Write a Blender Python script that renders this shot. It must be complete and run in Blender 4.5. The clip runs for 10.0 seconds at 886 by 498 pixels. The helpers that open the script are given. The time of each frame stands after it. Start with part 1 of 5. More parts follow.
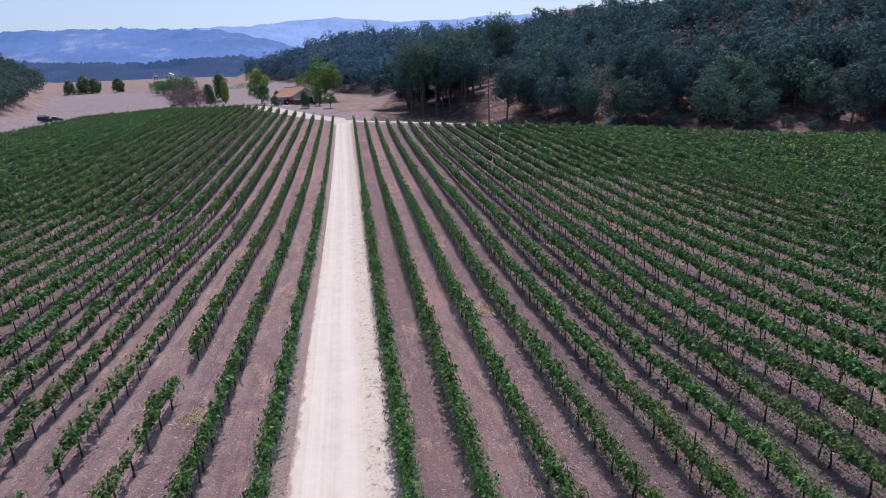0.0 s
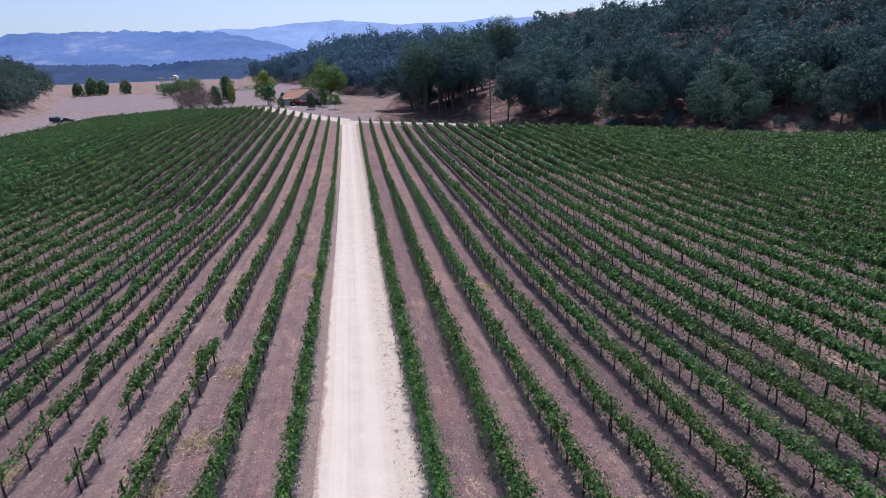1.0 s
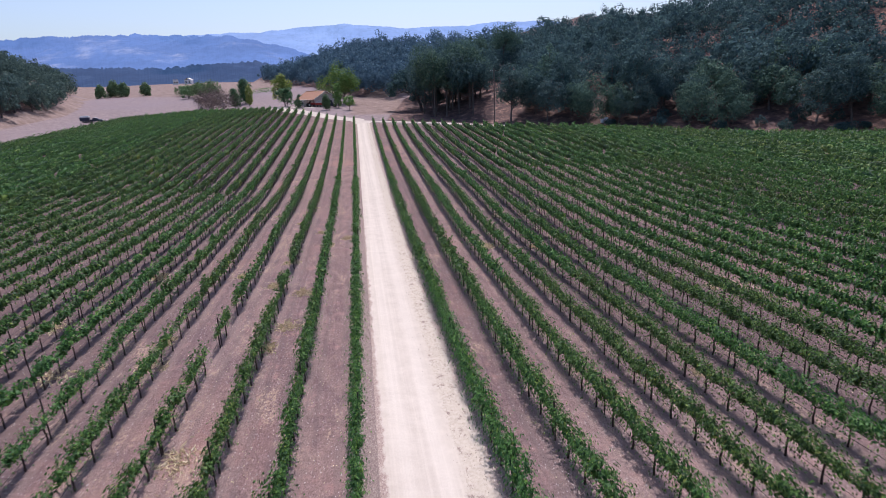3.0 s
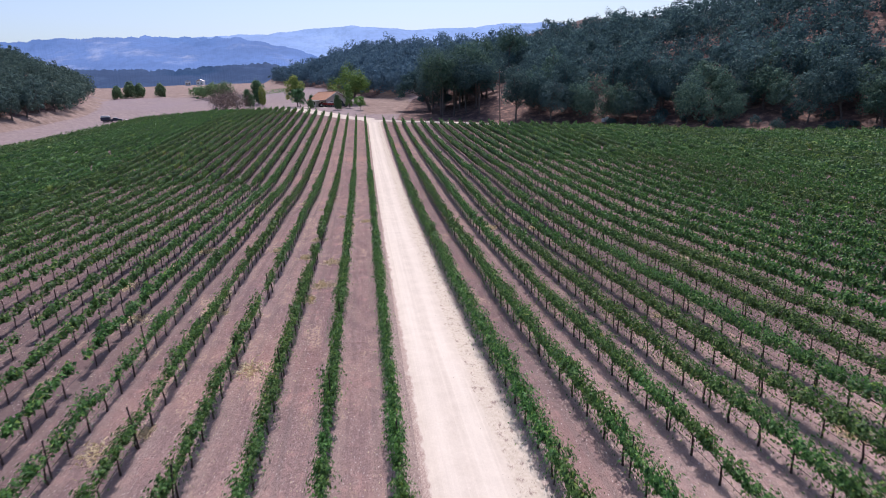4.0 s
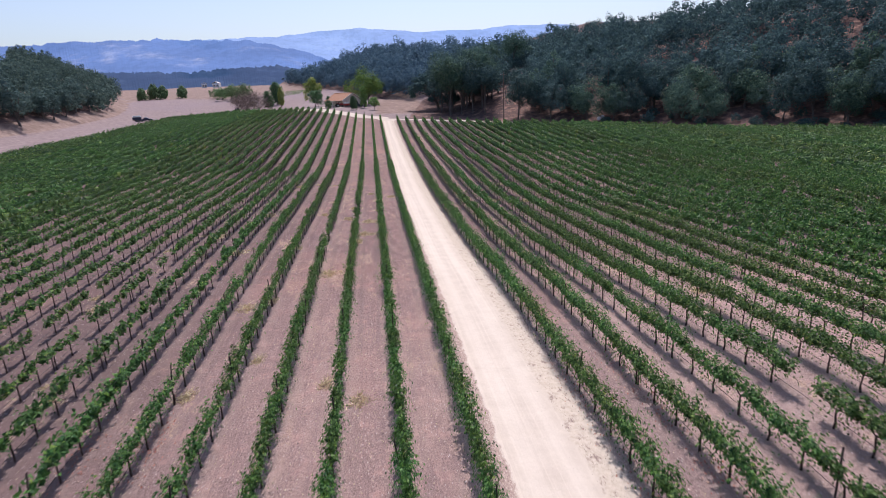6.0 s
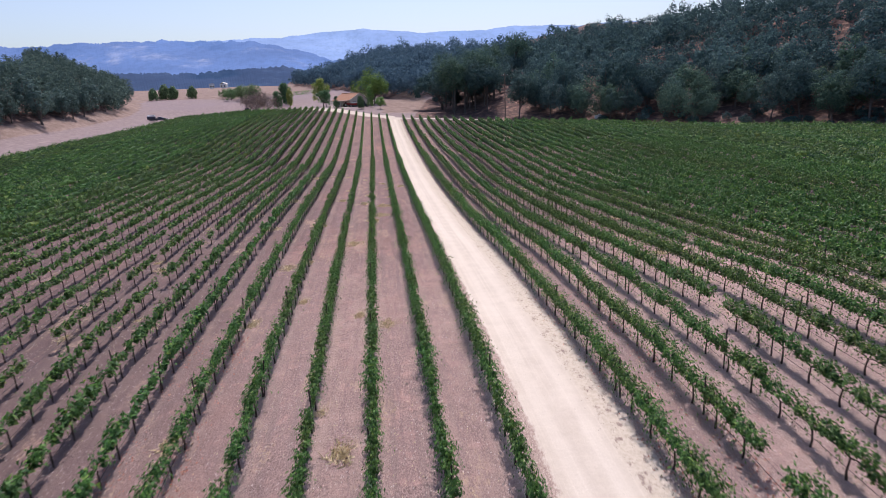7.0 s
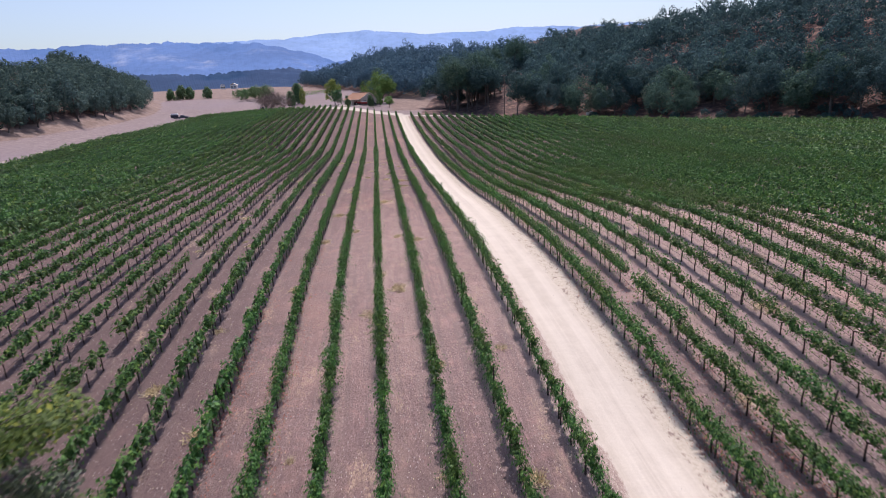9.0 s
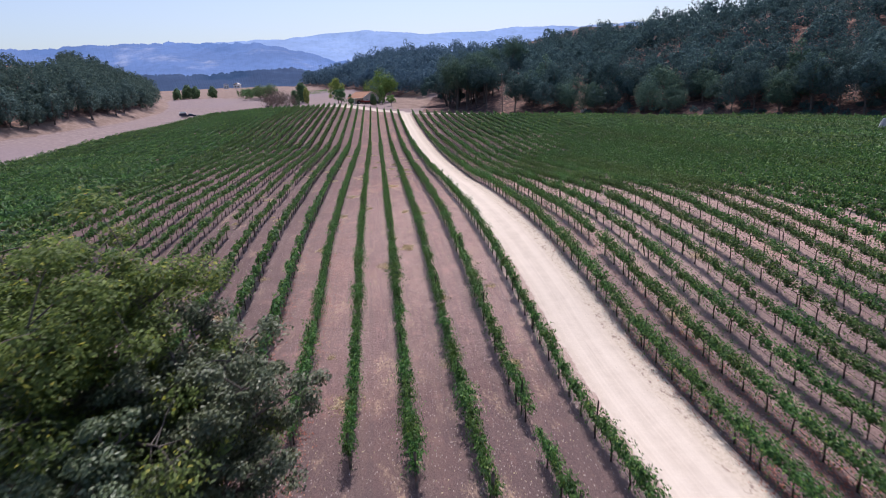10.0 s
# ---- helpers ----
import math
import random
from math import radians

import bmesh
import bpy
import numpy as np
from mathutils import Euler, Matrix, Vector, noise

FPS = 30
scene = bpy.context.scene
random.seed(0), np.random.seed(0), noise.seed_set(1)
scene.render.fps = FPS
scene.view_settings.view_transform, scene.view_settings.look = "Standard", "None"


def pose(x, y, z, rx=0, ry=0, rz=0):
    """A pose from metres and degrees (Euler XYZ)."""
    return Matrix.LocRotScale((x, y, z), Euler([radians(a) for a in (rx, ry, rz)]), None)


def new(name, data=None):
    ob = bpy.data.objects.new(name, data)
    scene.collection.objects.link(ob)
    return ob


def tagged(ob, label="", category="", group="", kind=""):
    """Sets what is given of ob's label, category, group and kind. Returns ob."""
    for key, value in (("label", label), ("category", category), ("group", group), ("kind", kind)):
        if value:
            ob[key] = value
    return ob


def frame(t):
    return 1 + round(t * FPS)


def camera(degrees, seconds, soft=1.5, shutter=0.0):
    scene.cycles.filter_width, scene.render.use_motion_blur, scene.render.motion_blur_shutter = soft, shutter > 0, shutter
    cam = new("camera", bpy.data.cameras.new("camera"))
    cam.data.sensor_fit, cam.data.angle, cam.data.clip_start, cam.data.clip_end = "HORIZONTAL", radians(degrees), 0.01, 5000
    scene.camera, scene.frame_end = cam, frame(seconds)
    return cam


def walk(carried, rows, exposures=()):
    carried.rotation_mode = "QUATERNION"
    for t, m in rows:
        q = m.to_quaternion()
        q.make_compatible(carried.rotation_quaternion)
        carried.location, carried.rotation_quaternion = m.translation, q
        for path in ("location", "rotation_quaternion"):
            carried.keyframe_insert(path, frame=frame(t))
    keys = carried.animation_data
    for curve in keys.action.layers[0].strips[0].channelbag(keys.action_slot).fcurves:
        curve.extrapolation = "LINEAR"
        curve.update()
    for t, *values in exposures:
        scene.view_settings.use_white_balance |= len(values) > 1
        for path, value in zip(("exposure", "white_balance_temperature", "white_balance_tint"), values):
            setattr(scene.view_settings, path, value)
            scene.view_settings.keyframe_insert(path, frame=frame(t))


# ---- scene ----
cam = camera(76.5, 10.0, 0.75, 0.3)
METRES, EYE, TILT, LEAN, TURN = 76.5, 14.0, 0.0, 0.0, -8.8
ROWS = [
    (0.0, 0.0, 0.0, 0.0, -0.72, -16.8, 2.39),
    (0.5, -0.0026, -0.0277, -0.001, -0.66, -16.68, 2.37),
    (1.0, -0.005, -0.0587, -0.0016, -0.56, -16.57, 2.37),
    (1.5, -0.008, -0.0935, -0.0025, -0.44, -16.47, 2.37),
    (2.0, -0.0104, -0.132, -0.0028, -0.34, -16.39, 2.35),
    (3.5, -0.0145, -0.2651, -0.0061, 0.32, -16.13, 2.27),
    (4.0, -0.0163, -0.3147, -0.0073, 0.68, -16.05, 2.27),
    (4.5, -0.0186, -0.3654, -0.0075, 0.93, -16.0, 2.29),
    (5.0, -0.0192, -0.4168, -0.0076, 1.07, -15.94, 2.32),
    (5.5, -0.02, -0.47, -0.008, 1.21, -15.9, 2.35),
    (7.0, -0.0227, -0.6373, -0.0112, 1.67, -15.8, 2.44),
    (7.5, -0.0241, -0.6969, -0.0129, 1.76, -15.77, 2.45),
    (8.0, -0.025, -0.7575, -0.0146, 1.82, -15.74, 2.46),
    (8.5, -0.0256, -0.8185, -0.0166, 1.87, -15.72, 2.49),
    (9.0, -0.0261, -0.879, -0.0188, 1.9, -15.7, 2.53),
    (9.5, -0.0257, -0.9392, -0.0216, 1.91, -15.69, 2.56),
    (10.0, -0.024, -0.9989, -0.0249, 1.89, -15.71, 2.57),
]
walk(cam, [(t, pose(0, 0, EYE, TILT, LEAN, TURN) @ pose(METRES * x, METRES * y, METRES * z, 90 + pitch, roll, yaw)) for t, x, y, z, yaw, pitch, roll in ROWS],
     exposures=[(0, -0.13, 5760, 19), (2, -0.08, 5840, 19), (4, 0.03, 6020, 19), (5.5, 0.05, 6160, 19), (8, 0.0, 6220, 19), (10, -0.01, 6160, 19)])

# ---- world and sun ----
SUN_AZ, SUN_EL = 13.0, 62.0          # degrees from +y towards +x, and above the horizon
world = bpy.data.worlds.new("sky")
scene.world = world
world.use_nodes = True
wn = world.node_tree.nodes
sky = wn.new("ShaderNodeTexSky")
sky.sky_type = "NISHITA"
sky.sun_disc = False
sky.sun_elevation = radians(SUN_EL)
sky.sun_rotation = radians(SUN_AZ)
sky.altitude = 200
sky.air_density, sky.dust_density, sky.ozone_density = 1.0, 2.6, 2.5
wn["Background"].inputs["Strength"].default_value = 0.15
world.node_tree.links.new(sky.outputs[0], wn["Background"].inputs["Color"])
sun_data = bpy.data.lights.new("sun", "SUN")
sun_data.energy, sun_data.angle, sun_data.color = 4.2, radians(0.55), (1.0, 0.95, 0.88)
sun = new("sun", sun_data)
_sd = Vector((math.sin(radians(SUN_AZ)) * math.cos(radians(SUN_EL)), math.cos(radians(SUN_AZ)) * math.cos(radians(SUN_EL)), math.sin(radians(SUN_EL))))
sun.matrix_world = Matrix.Translation((60, 60, 120)) @ _sd.to_track_quat("Z", "Y").to_matrix().to_4x4()


# ---- materials ----
class Nodes:
    """A small helper to wire a principled material."""

    def __init__(self, name, rough=0.8, spec=0.3):
        self.m = bpy.data.materials.new(name)
        self.m.use_nodes = True
        self.t = self.m.node_tree
        self.b = self.t.nodes["Principled BSDF"]
        self.b.inputs["Roughness"].default_value = rough
        self.b.inputs["Specular IOR Level"].default_value = spec
        self.coord = None

    def n(self, kind, **kw):
        nd = self.t.nodes.new(kind)
        for k, v in kw.items():
            nd.inputs[k].default_value = v
        return nd

    def link(self, a, b):
        self.t.links.new(a, b)

    def where(self):
        if self.coord is None:
            self.coord = self.t.nodes.new("ShaderNodeNewGeometry")
        return self.coord.outputs["Position"]

    def local(self):
        return self.t.nodes.new("ShaderNodeTexCoord").outputs["Object"]

    def noise(self, scale, detail=4.0, rough=0.55, vec=None, stretch=None):
        nd = self.n("ShaderNodeTexNoise", Scale=scale, Detail=detail, Roughness=rough)
        src = vec if vec is not None else self.where()
        if stretch:
            mp = self.n("ShaderNodeMapping", Scale=stretch)
            self.link(src, mp.inputs["Vector"])
            src = mp.outputs["Vector"]
        self.link(src, nd.inputs["Vector"])
        return nd.outputs["Fac"]

    def ramp(self, fac, stops):
        nd = self.t.nodes.new("ShaderNodeValToRGB")
        els = nd.color_ramp.elements
        while len(els) < len(stops):
            els.new(0.5)
        for e, (p, c) in zip(els, stops):
            e.position, e.color = p, (*c, 1)
        self.link(fac, nd.inputs["Fac"])
        return nd.outputs["Color"]

    def step(self, fac, lo, hi):
        nd = self.n("ShaderNodeMapRange")
        nd.inputs["From Min"].default_value, nd.inputs["From Max"].default_value = lo, hi
        nd.interpolation_type = "SMOOTHSTEP"
        self.link(fac, nd.inputs["Value"])
        return nd.outputs["Result"]

    def mix(self, fac, a, b, mode="MIX"):
        nd = self.t.nodes.new("ShaderNodeMix")
        nd.data_type, nd.blend_type = "RGBA", mode
        for v, s in ((fac, nd.inputs[0]), (a, nd.inputs[6]), (b, nd.inputs[7])):
            if isinstance(v, (int, float)):
                s.default_value = v
            elif isinstance(v, tuple):
                s.default_value = (*v, 1)
            else:
                self.link(v, s)
        return nd.outputs[2]

    def math(self, op, a, b):
        nd = self.t.nodes.new("ShaderNodeMath")
        nd.operation = op
        for v, s in ((a, nd.inputs[0]), (b, nd.inputs[1])):
            if isinstance(v, (int, float)):
                s.default_value = v
            else:
                self.link(v, s)
        return nd.outputs[0]

    def bump(self, fac, strength=0.4, dist=0.03):
        nd = self.n("ShaderNodeBump", Strength=strength, Distance=dist)
        self.link(fac, nd.inputs["Height"])
        self.link(nd.outputs["Normal"], self.b.inputs["Normal"])

    def done(self, color):
        if isinstance(color, tuple):
            self.b.inputs["Base Color"].default_value = (*color, 1)
        else:
            self.link(color, self.b.inputs["Base Color"])
        return self.m


def ground_material():
    k = Nodes("vineyard_soil", 0.95, 0.1)
    big = k.noise(0.07, 5)
    mid = k.noise(0.9, 6, 0.65)
    fine = k.noise(9.0, 6, 0.7)
    # wheel and disc marks that follow the rows
    along = k.noise(1.0, 4, 0.6, stretch=(5.0, 0.25, 1.0))
    soil = k.ramp(fine, [(0.28, (0.088, 0.055, 0.054)), (0.5, (0.235, 0.147, 0.136)), (0.72, (0.46, 0.305, 0.28))])
    crumb = k.noise(26.0, 4, 0.7)
    soil = k.mix(k.math("MULTIPLY", k.step(crumb, 0.55, 0.63), 0.6), soil, (0.62, 0.44, 0.40))
    soil = k.mix(k.math("MULTIPLY", k.step(crumb, 0.45, 0.37), 0.6), soil, (0.085, 0.055, 0.058))
    soil = k.mix(k.step(mid, 0.5, 0.72), soil, (0.444, 0.258, 0.223))
    soil = k.mix(k.math("MULTIPLY", k.step(along, 0.46, 0.66), 0.62), soil, (0.176, 0.110, 0.114))
    soil = k.mix(k.math("MULTIPLY", k.step(big, 0.52, 0.70), 0.5), soil, (0.518, 0.286, 0.223))
    # paler, straw-strewn strips along the foot of each row
    sx = k.t.nodes.new("ShaderNodeSeparateXYZ")
    k.link(k.where(), sx.inputs[0])
    u = k.math("SUBTRACT", sx.outputs[0], k.math("MULTIPLY", sx.outputs[1], 0.004))
    fr = k.math("FRACT", k.math("ADD", k.math("DIVIDE", k.math("ADD", u, 4.55), 2.715), 100.5), 0.0)
    off = k.math("MULTIPLY", k.math("ABSOLUTE", k.math("SUBTRACT", fr, 0.5), 0.0), 2.715)
    rag = k.math("MULTIPLY", k.math("SUBTRACT", k.noise(1.6, 6, 0.7, stretch=(1, 0.45, 1)), 0.5), 1.9)
    strip = k.math("SUBTRACT", 1.0, k.step(k.math("ADD", off, rag), 0.25, 0.85))
    inside = k.step(k.math("ABSOLUTE", sx.outputs[0], 0.0), 92.0, 88.0)
    straw = k.ramp(k.noise(14.0, 5, 0.75), [(0.3, (0.215, 0.145, 0.125)), (0.5, (0.35, 0.255, 0.215)), (0.68, (0.62, 0.52, 0.44))])
    soil = k.mix(k.math("MULTIPLY", k.math("MULTIPLY", strip, inside), 0.4), soil, straw)
    verge = k.math("MAXIMUM", k.step(k.math("ABSOLUTE", k.math("ADD", u, 4.0), 0.0), 1.0, 0.55), k.step(k.math("ABSOLUTE", k.math("ADD", u, -0.7), 0.0), 0.75, 0.35))
    soil = k.mix(k.math("MULTIPLY", verge, 0.9), soil, straw)
    # wheel lines in the alleys
    wheel = k.step(k.math("ABSOLUTE", k.math("SUBTRACT", off, 0.82), 0.0), 0.20, 0.08)
    soil = k.mix(k.math("MULTIPLY", k.math("MULTIPLY", wheel, k.step(k.noise(0.5, 4, stretch=(1, 0.1, 1)), 0.42, 0.6)), 0.45), soil, (0.185, 0.138, 0.130))
    # no two alleys were worked alike
    alley = k.t.nodes.new("ShaderNodeTexWhiteNoise")
    alley.noise_dimensions = "1D"
    k.link(k.math("FLOOR", k.math("ADD", k.math("DIVIDE", k.math("ADD", u, 4.55), 2.715), 100.0), 0.0), alley.inputs["W"])
    tone = k.math("MULTIPLY", alley.outputs["Value"], inside)
    soil = k.mix(k.math("MULTIPLY", k.step(tone, 0.55, 1.0), 0.42), soil, (0.13, 0.092, 0.092))
    soil = k.mix(k.math("MULTIPLY", k.math("MULTIPLY", k.step(tone, 0.45, 0.05), inside), k.math("MULTIPLY", k.step(k.noise(1.3, 6, 0.7, stretch=(1, 0.3, 1)), 0.4, 0.62), 0.3)), soil, (0.47, 0.32, 0.26))
    # two plots of darker ground, some lens falloff put into their tone, and a pale stony stretch between them
    uu = k.math("ADD", u, k.math("MULTIPLY", k.noise(0.12, 4), 10.0))
    dark_plot = k.math("MAXIMUM", k.math("MAXIMUM", k.step(uu, -7.0, -22.0), k.math("MULTIPLY", k.step(uu, 11.0, 19.0), k.step(k.math("ADD", k.math("ADD", sx.outputs[1], k.math("MULTIPLY", k.math("SUBTRACT", u, 12.0), 1.2)), k.math("MULTIPLY", k.noise(0.08, 3), 24.0)), 8.0, 30.0))), k.step(k.math("ADD", sx.outputs[1], k.math("MULTIPLY", k.noise(0.15, 4), 10.0)), -35.0, -50.0))
    soil = k.mix(k.math("MULTIPLY", dark_plot, 0.68), soil, (0.14, 0.098, 0.092))
    stony = k.math("MULTIPLY", k.math("SUBTRACT", 1.0, dark_plot), k.step(k.math("ADD", sx.outputs[1], k.math("MULTIPLY", k.noise(0.1, 4), 20.0)), 24.0, -8.0))
    stony = k.math("MULTIPLY", stony, k.step(k.math("ADD", sx.outputs[1], k.math("MULTIPLY", k.noise(0.2, 4), 14.0)), -50.0, -26.0))
    soil = k.mix(k.math("MULTIPLY", stony, k.math("ADD", 0.12, k.math("MULTIPLY", k.step(k.noise(17.0, 5, 0.75), 0.42, 0.62), 0.30))), soil, (0.52, 0.39, 0.345))
    soil = k.mix(k.math("MULTIPLY", k.math("SUBTRACT", 1.0, stony), 0.22), soil, (0.10, 0.075, 0.08))
    pale = k.math("MULTIPLY", k.step(u, 1.5, 5.0), k.step(k.math("ADD", sx.outputs[1], k.math("MULTIPLY", k.noise(0.1, 4), 20.0)), 22.0, -2.0))
    soil = k.mix(k.math("MULTIPLY", pale, k.math("ADD", 0.06, k.math("MULTIPLY", k.step(k.noise(2.2, 6, 0.7), 0.35, 0.65), 0.2))), soil, (0.60, 0.45, 0.39))
    # dry weeds and straw raked into drifts along the alleys
    drift = k.math("MULTIPLY", k.step(k.noise(0.55, 6, 0.7, stretch=(1, 0.35, 1)), 0.55, 0.68), k.step(k.noise(7.0, 5, 0.75, stretch=(1, 0.6, 1)), 0.44, 0.58))
    soil = k.mix(k.math("MULTIPLY", k.math("MULTIPLY", drift, inside), 0.75), soil, (0.52, 0.37, 0.26))
    stones = k.t.nodes.new("ShaderNodeTexVoronoi")
    stones.inputs["Scale"].default_value = 5.0
    k.link(k.where(), stones.inputs["Vector"])
    soil = k.mix(k.math("SUBTRACT", 1.0, k.step(stones.outputs["Distance"], 0.08, 0.17)), soil, (0.62, 0.53, 0.49))
    cover = k.t.nodes.new("ShaderNodeAttribute")
    cover.attribute_name = "cover"
    sep = k.t.nodes.new("ShaderNodeSeparateColor")
    k.link(cover.outputs["Color"], sep.inputs["Color"])
    warp = k.noise(0.35, 5, 0.65)

    def area(channel):
        return k.step(k.math("ADD", channel, k.math("MULTIPLY", k.math("SUBTRACT", warp, 0.5), 0.5)), 0.38, 0.62)

    # some blue of the valley haze is put into these grass tones
    grass = k.ramp(k.noise(0.6, 7, 0.7), [(0.3, (0.188, 0.14, 0.136)), (0.55, (0.27, 0.208, 0.198)), (0.75, (0.37, 0.285, 0.262))])
    grass = k.mix(k.math("MULTIPLY", k.step(k.noise(0.02, 4), 0.45, 0.65), 0.6), grass, (0.245, 0.19, 0.20))
    litter = k.ramp(k.noise(0.45, 7, 0.7), [(0.36, (0.07, 0.052, 0.053)), (0.54, (0.155, 0.098, 0.085)), (0.72, (0.46, 0.28, 0.21))])
    track = k.ramp(k.noise(0.8, 6, 0.6), [(0.3, (0.48, 0.40, 0.33)), (0.7, (0.60, 0.52, 0.435))])
    gold = k.ramp(k.noise(0.3, 8, 0.75), [(0.3, (0.165, 0.112, 0.090)), (0.52, (0.25, 0.178, 0.150)), (0.72, (0.36, 0.27, 0.228))])
    col = k.mix(area(sep.outputs["Red"]), soil, grass)
    col = k.mix(area(cover.outputs["Alpha"]), col, gold)
    col = k.mix(area(sep.outputs["Blue"]), col, litter)
    col = k.mix(area(sep.outputs["Green"]), col, track)
    k.bump(k.math("ADD", k.math("MULTIPLY", mid, 1.5), fine), 1.0, 0.11)
    return k.done(col)


def road_material():
    k = Nodes("road_dust", 0.95, 0.1)
    pos = k.local()
    sepx = k.t.nodes.new("ShaderNodeSeparateXYZ")
    k.link(pos, sepx.inputs[0])
    x = sepx.outputs[0]
    dust = k.ramp(k.noise(1.1, 7, 0.65), [(0.3, (0.50, 0.42, 0.345)), (0.7, (0.585, 0.50, 0.415))])
    # two packed wheel lines, paler and smoother, with streaks drawn out along the road
    lane = k.math("ABSOLUTE", k.math("SUBTRACT", k.math("ABSOLUTE", k.math("ADD", x, 0.1), 0.0), 0.72), 0.0)
    lane = k.math("SUBTRACT", 1.0, k.step(k.math("ADD", lane, k.math("MULTIPLY", k.math("SUBTRACT", k.noise(0.3, 3), 0.5), 0.5)), 0.12, 0.5))
    dust = k.mix(k.math("MULTIPLY", lane, 0.4), dust, (0.66, 0.575, 0.485))
    ruts = k.noise(1.0, 5, 0.65, stretch=(5.0, 0.035, 1))
    dust = k.mix(k.math("MULTIPLY", k.step(ruts, 0.46, 0.66), 0.26), dust, (0.69, 0.605, 0.515))
    dust = k.mix(k.math("MULTIPLY", k.step(ruts, 0.46, 0.30), 0.12), dust, (0.42, 0.345, 0.285))
    sand = k.ramp(k.noise(6.0, 6, 0.7), [(0.3, (0.42, 0.345, 0.275)), (0.6, (0.56, 0.475, 0.385))])
    sand = k.mix(k.step(k.noise(3.0, 6, 0.75, stretch=(1, 0.6, 1)), 0.55, 0.63), sand, (0.27, 0.20, 0.17))
    soil = k.ramp(k.noise(14.0, 5, 0.75), [(0.3, (0.215, 0.145, 0.125)), (0.5, (0.35, 0.255, 0.215)), (0.68, (0.62, 0.52, 0.44))])
    wob = k.math("MULTIPLY", k.math("SUBTRACT", k.noise(0.8, 6, 0.7, stretch=(1, 0.5, 1)), 0.5), 1.0)
    xr = k.math("ADD", x, wob)
    col = k.mix(k.step(xr, 1.15, 1.5), dust, sand)
    col = k.mix(k.step(xr, 2.2, 2.6), col, soil)
    left = k.step(k.math("ADD", x, k.math("MULTIPLY", k.math("SUBTRACT", k.noise(1.7, 7, 0.75, stretch=(1, 0.5, 1)), 0.5), 0.9)), -1.52, -1.70)
    col = k.mix(left, col, soil)
    k.bump(k.noise(5.0, 6, 0.7), 0.5, 0.05)
    return k.done(col)


def leaf_material(name, dark, light, dry, dry_share=0.08, patch=0.05, trans=0.3, rough=0.7, spec=0.15):
    k = Nodes(name, rough, spec)
    g = k.t.nodes.new("ShaderNodeNewGeometry")
    isl = g.outputs["Random Per Island"]
    col = k.ramp(isl, [(0.0, dark), (0.55, tuple((a + b) / 2 for a, b in zip(dark, light))), (1.0 - dry_share, light), (1.0, dry)])
    obj = k.t.nodes.new("ShaderNodeObjectInfo")
    hs = k.n("ShaderNodeHueSaturation")
    k.link(col, hs.inputs["Color"])
    grain = k.noise(7.0, 3, 0.6)
    k.bump(grain, 0.5, 0.08)
    k.link(k.math("ADD", 0.42, k.math("ADD", k.math("MULTIPLY", grain, 0.66), k.math("ADD", k.math("MULTIPLY", k.noise(patch, 3), 0.28), k.math("MULTIPLY", obj.outputs["Random"], 0.22)))), hs.inputs["Value"])
    k.link(k.math("ADD", 0.485, k.math("MULTIPLY", obj.outputs["Random"], 0.03)), hs.inputs["Hue"])
    tr = k.n("ShaderNodeBsdfTranslucent")
    k.link(hs.outputs["Color"], tr.inputs["Color"])
    mx = k.n("ShaderNodeMixShader", Fac=trans)
    k.link(k.b.outputs[0], mx.inputs[1])
    k.link(tr.outputs[0], mx.inputs[2])
    k.link(mx.outputs[0], k.t.nodes["Material Output"].inputs["Surface"])
    return k.done(hs.outputs["Color"])


def bark_material(name, a, b, scale=6.0):
    k = Nodes(name, 0.9, 0.2)
    f = k.noise(scale, 6, 0.7, stretch=(1, 1, 0.3))
    k.bump(f, 0.6, 0.04)
    return k.done(k.ramp(f, [(0.3, a), (0.7, b)]))


def plain_material(name, color, rough=0.6, metal=0.0, vary=0.12, scale=2.0, spec=0.4):
    k = Nodes(name, rough, spec)
    k.b.inputs["Metallic"].default_value = metal
    f = k.noise(scale, 5, 0.6)
    lo, hi = tuple(c * (1 - vary) for c in color), tuple(min(1, c * (1 + vary)) for c in color)
    k.bump(f, 0.15, 0.01)
    return k.done(k.ramp(f, [(0.3, lo), (0.7, hi)]))


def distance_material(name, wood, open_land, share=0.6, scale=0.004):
    """Far hills as a plain backdrop: the haze of several kilometres of air is put into a faintly glowing colour."""
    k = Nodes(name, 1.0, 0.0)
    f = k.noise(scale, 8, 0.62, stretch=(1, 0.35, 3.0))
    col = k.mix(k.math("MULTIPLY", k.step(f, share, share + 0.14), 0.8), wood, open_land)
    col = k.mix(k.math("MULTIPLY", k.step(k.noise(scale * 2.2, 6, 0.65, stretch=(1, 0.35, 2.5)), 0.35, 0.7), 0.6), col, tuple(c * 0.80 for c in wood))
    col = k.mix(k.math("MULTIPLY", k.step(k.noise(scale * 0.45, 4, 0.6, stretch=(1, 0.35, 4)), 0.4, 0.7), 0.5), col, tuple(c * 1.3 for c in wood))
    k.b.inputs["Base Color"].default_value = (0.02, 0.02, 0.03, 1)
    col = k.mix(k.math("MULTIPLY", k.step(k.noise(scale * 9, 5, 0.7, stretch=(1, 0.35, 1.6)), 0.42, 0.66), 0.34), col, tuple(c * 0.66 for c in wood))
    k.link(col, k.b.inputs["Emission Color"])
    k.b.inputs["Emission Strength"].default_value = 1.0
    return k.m


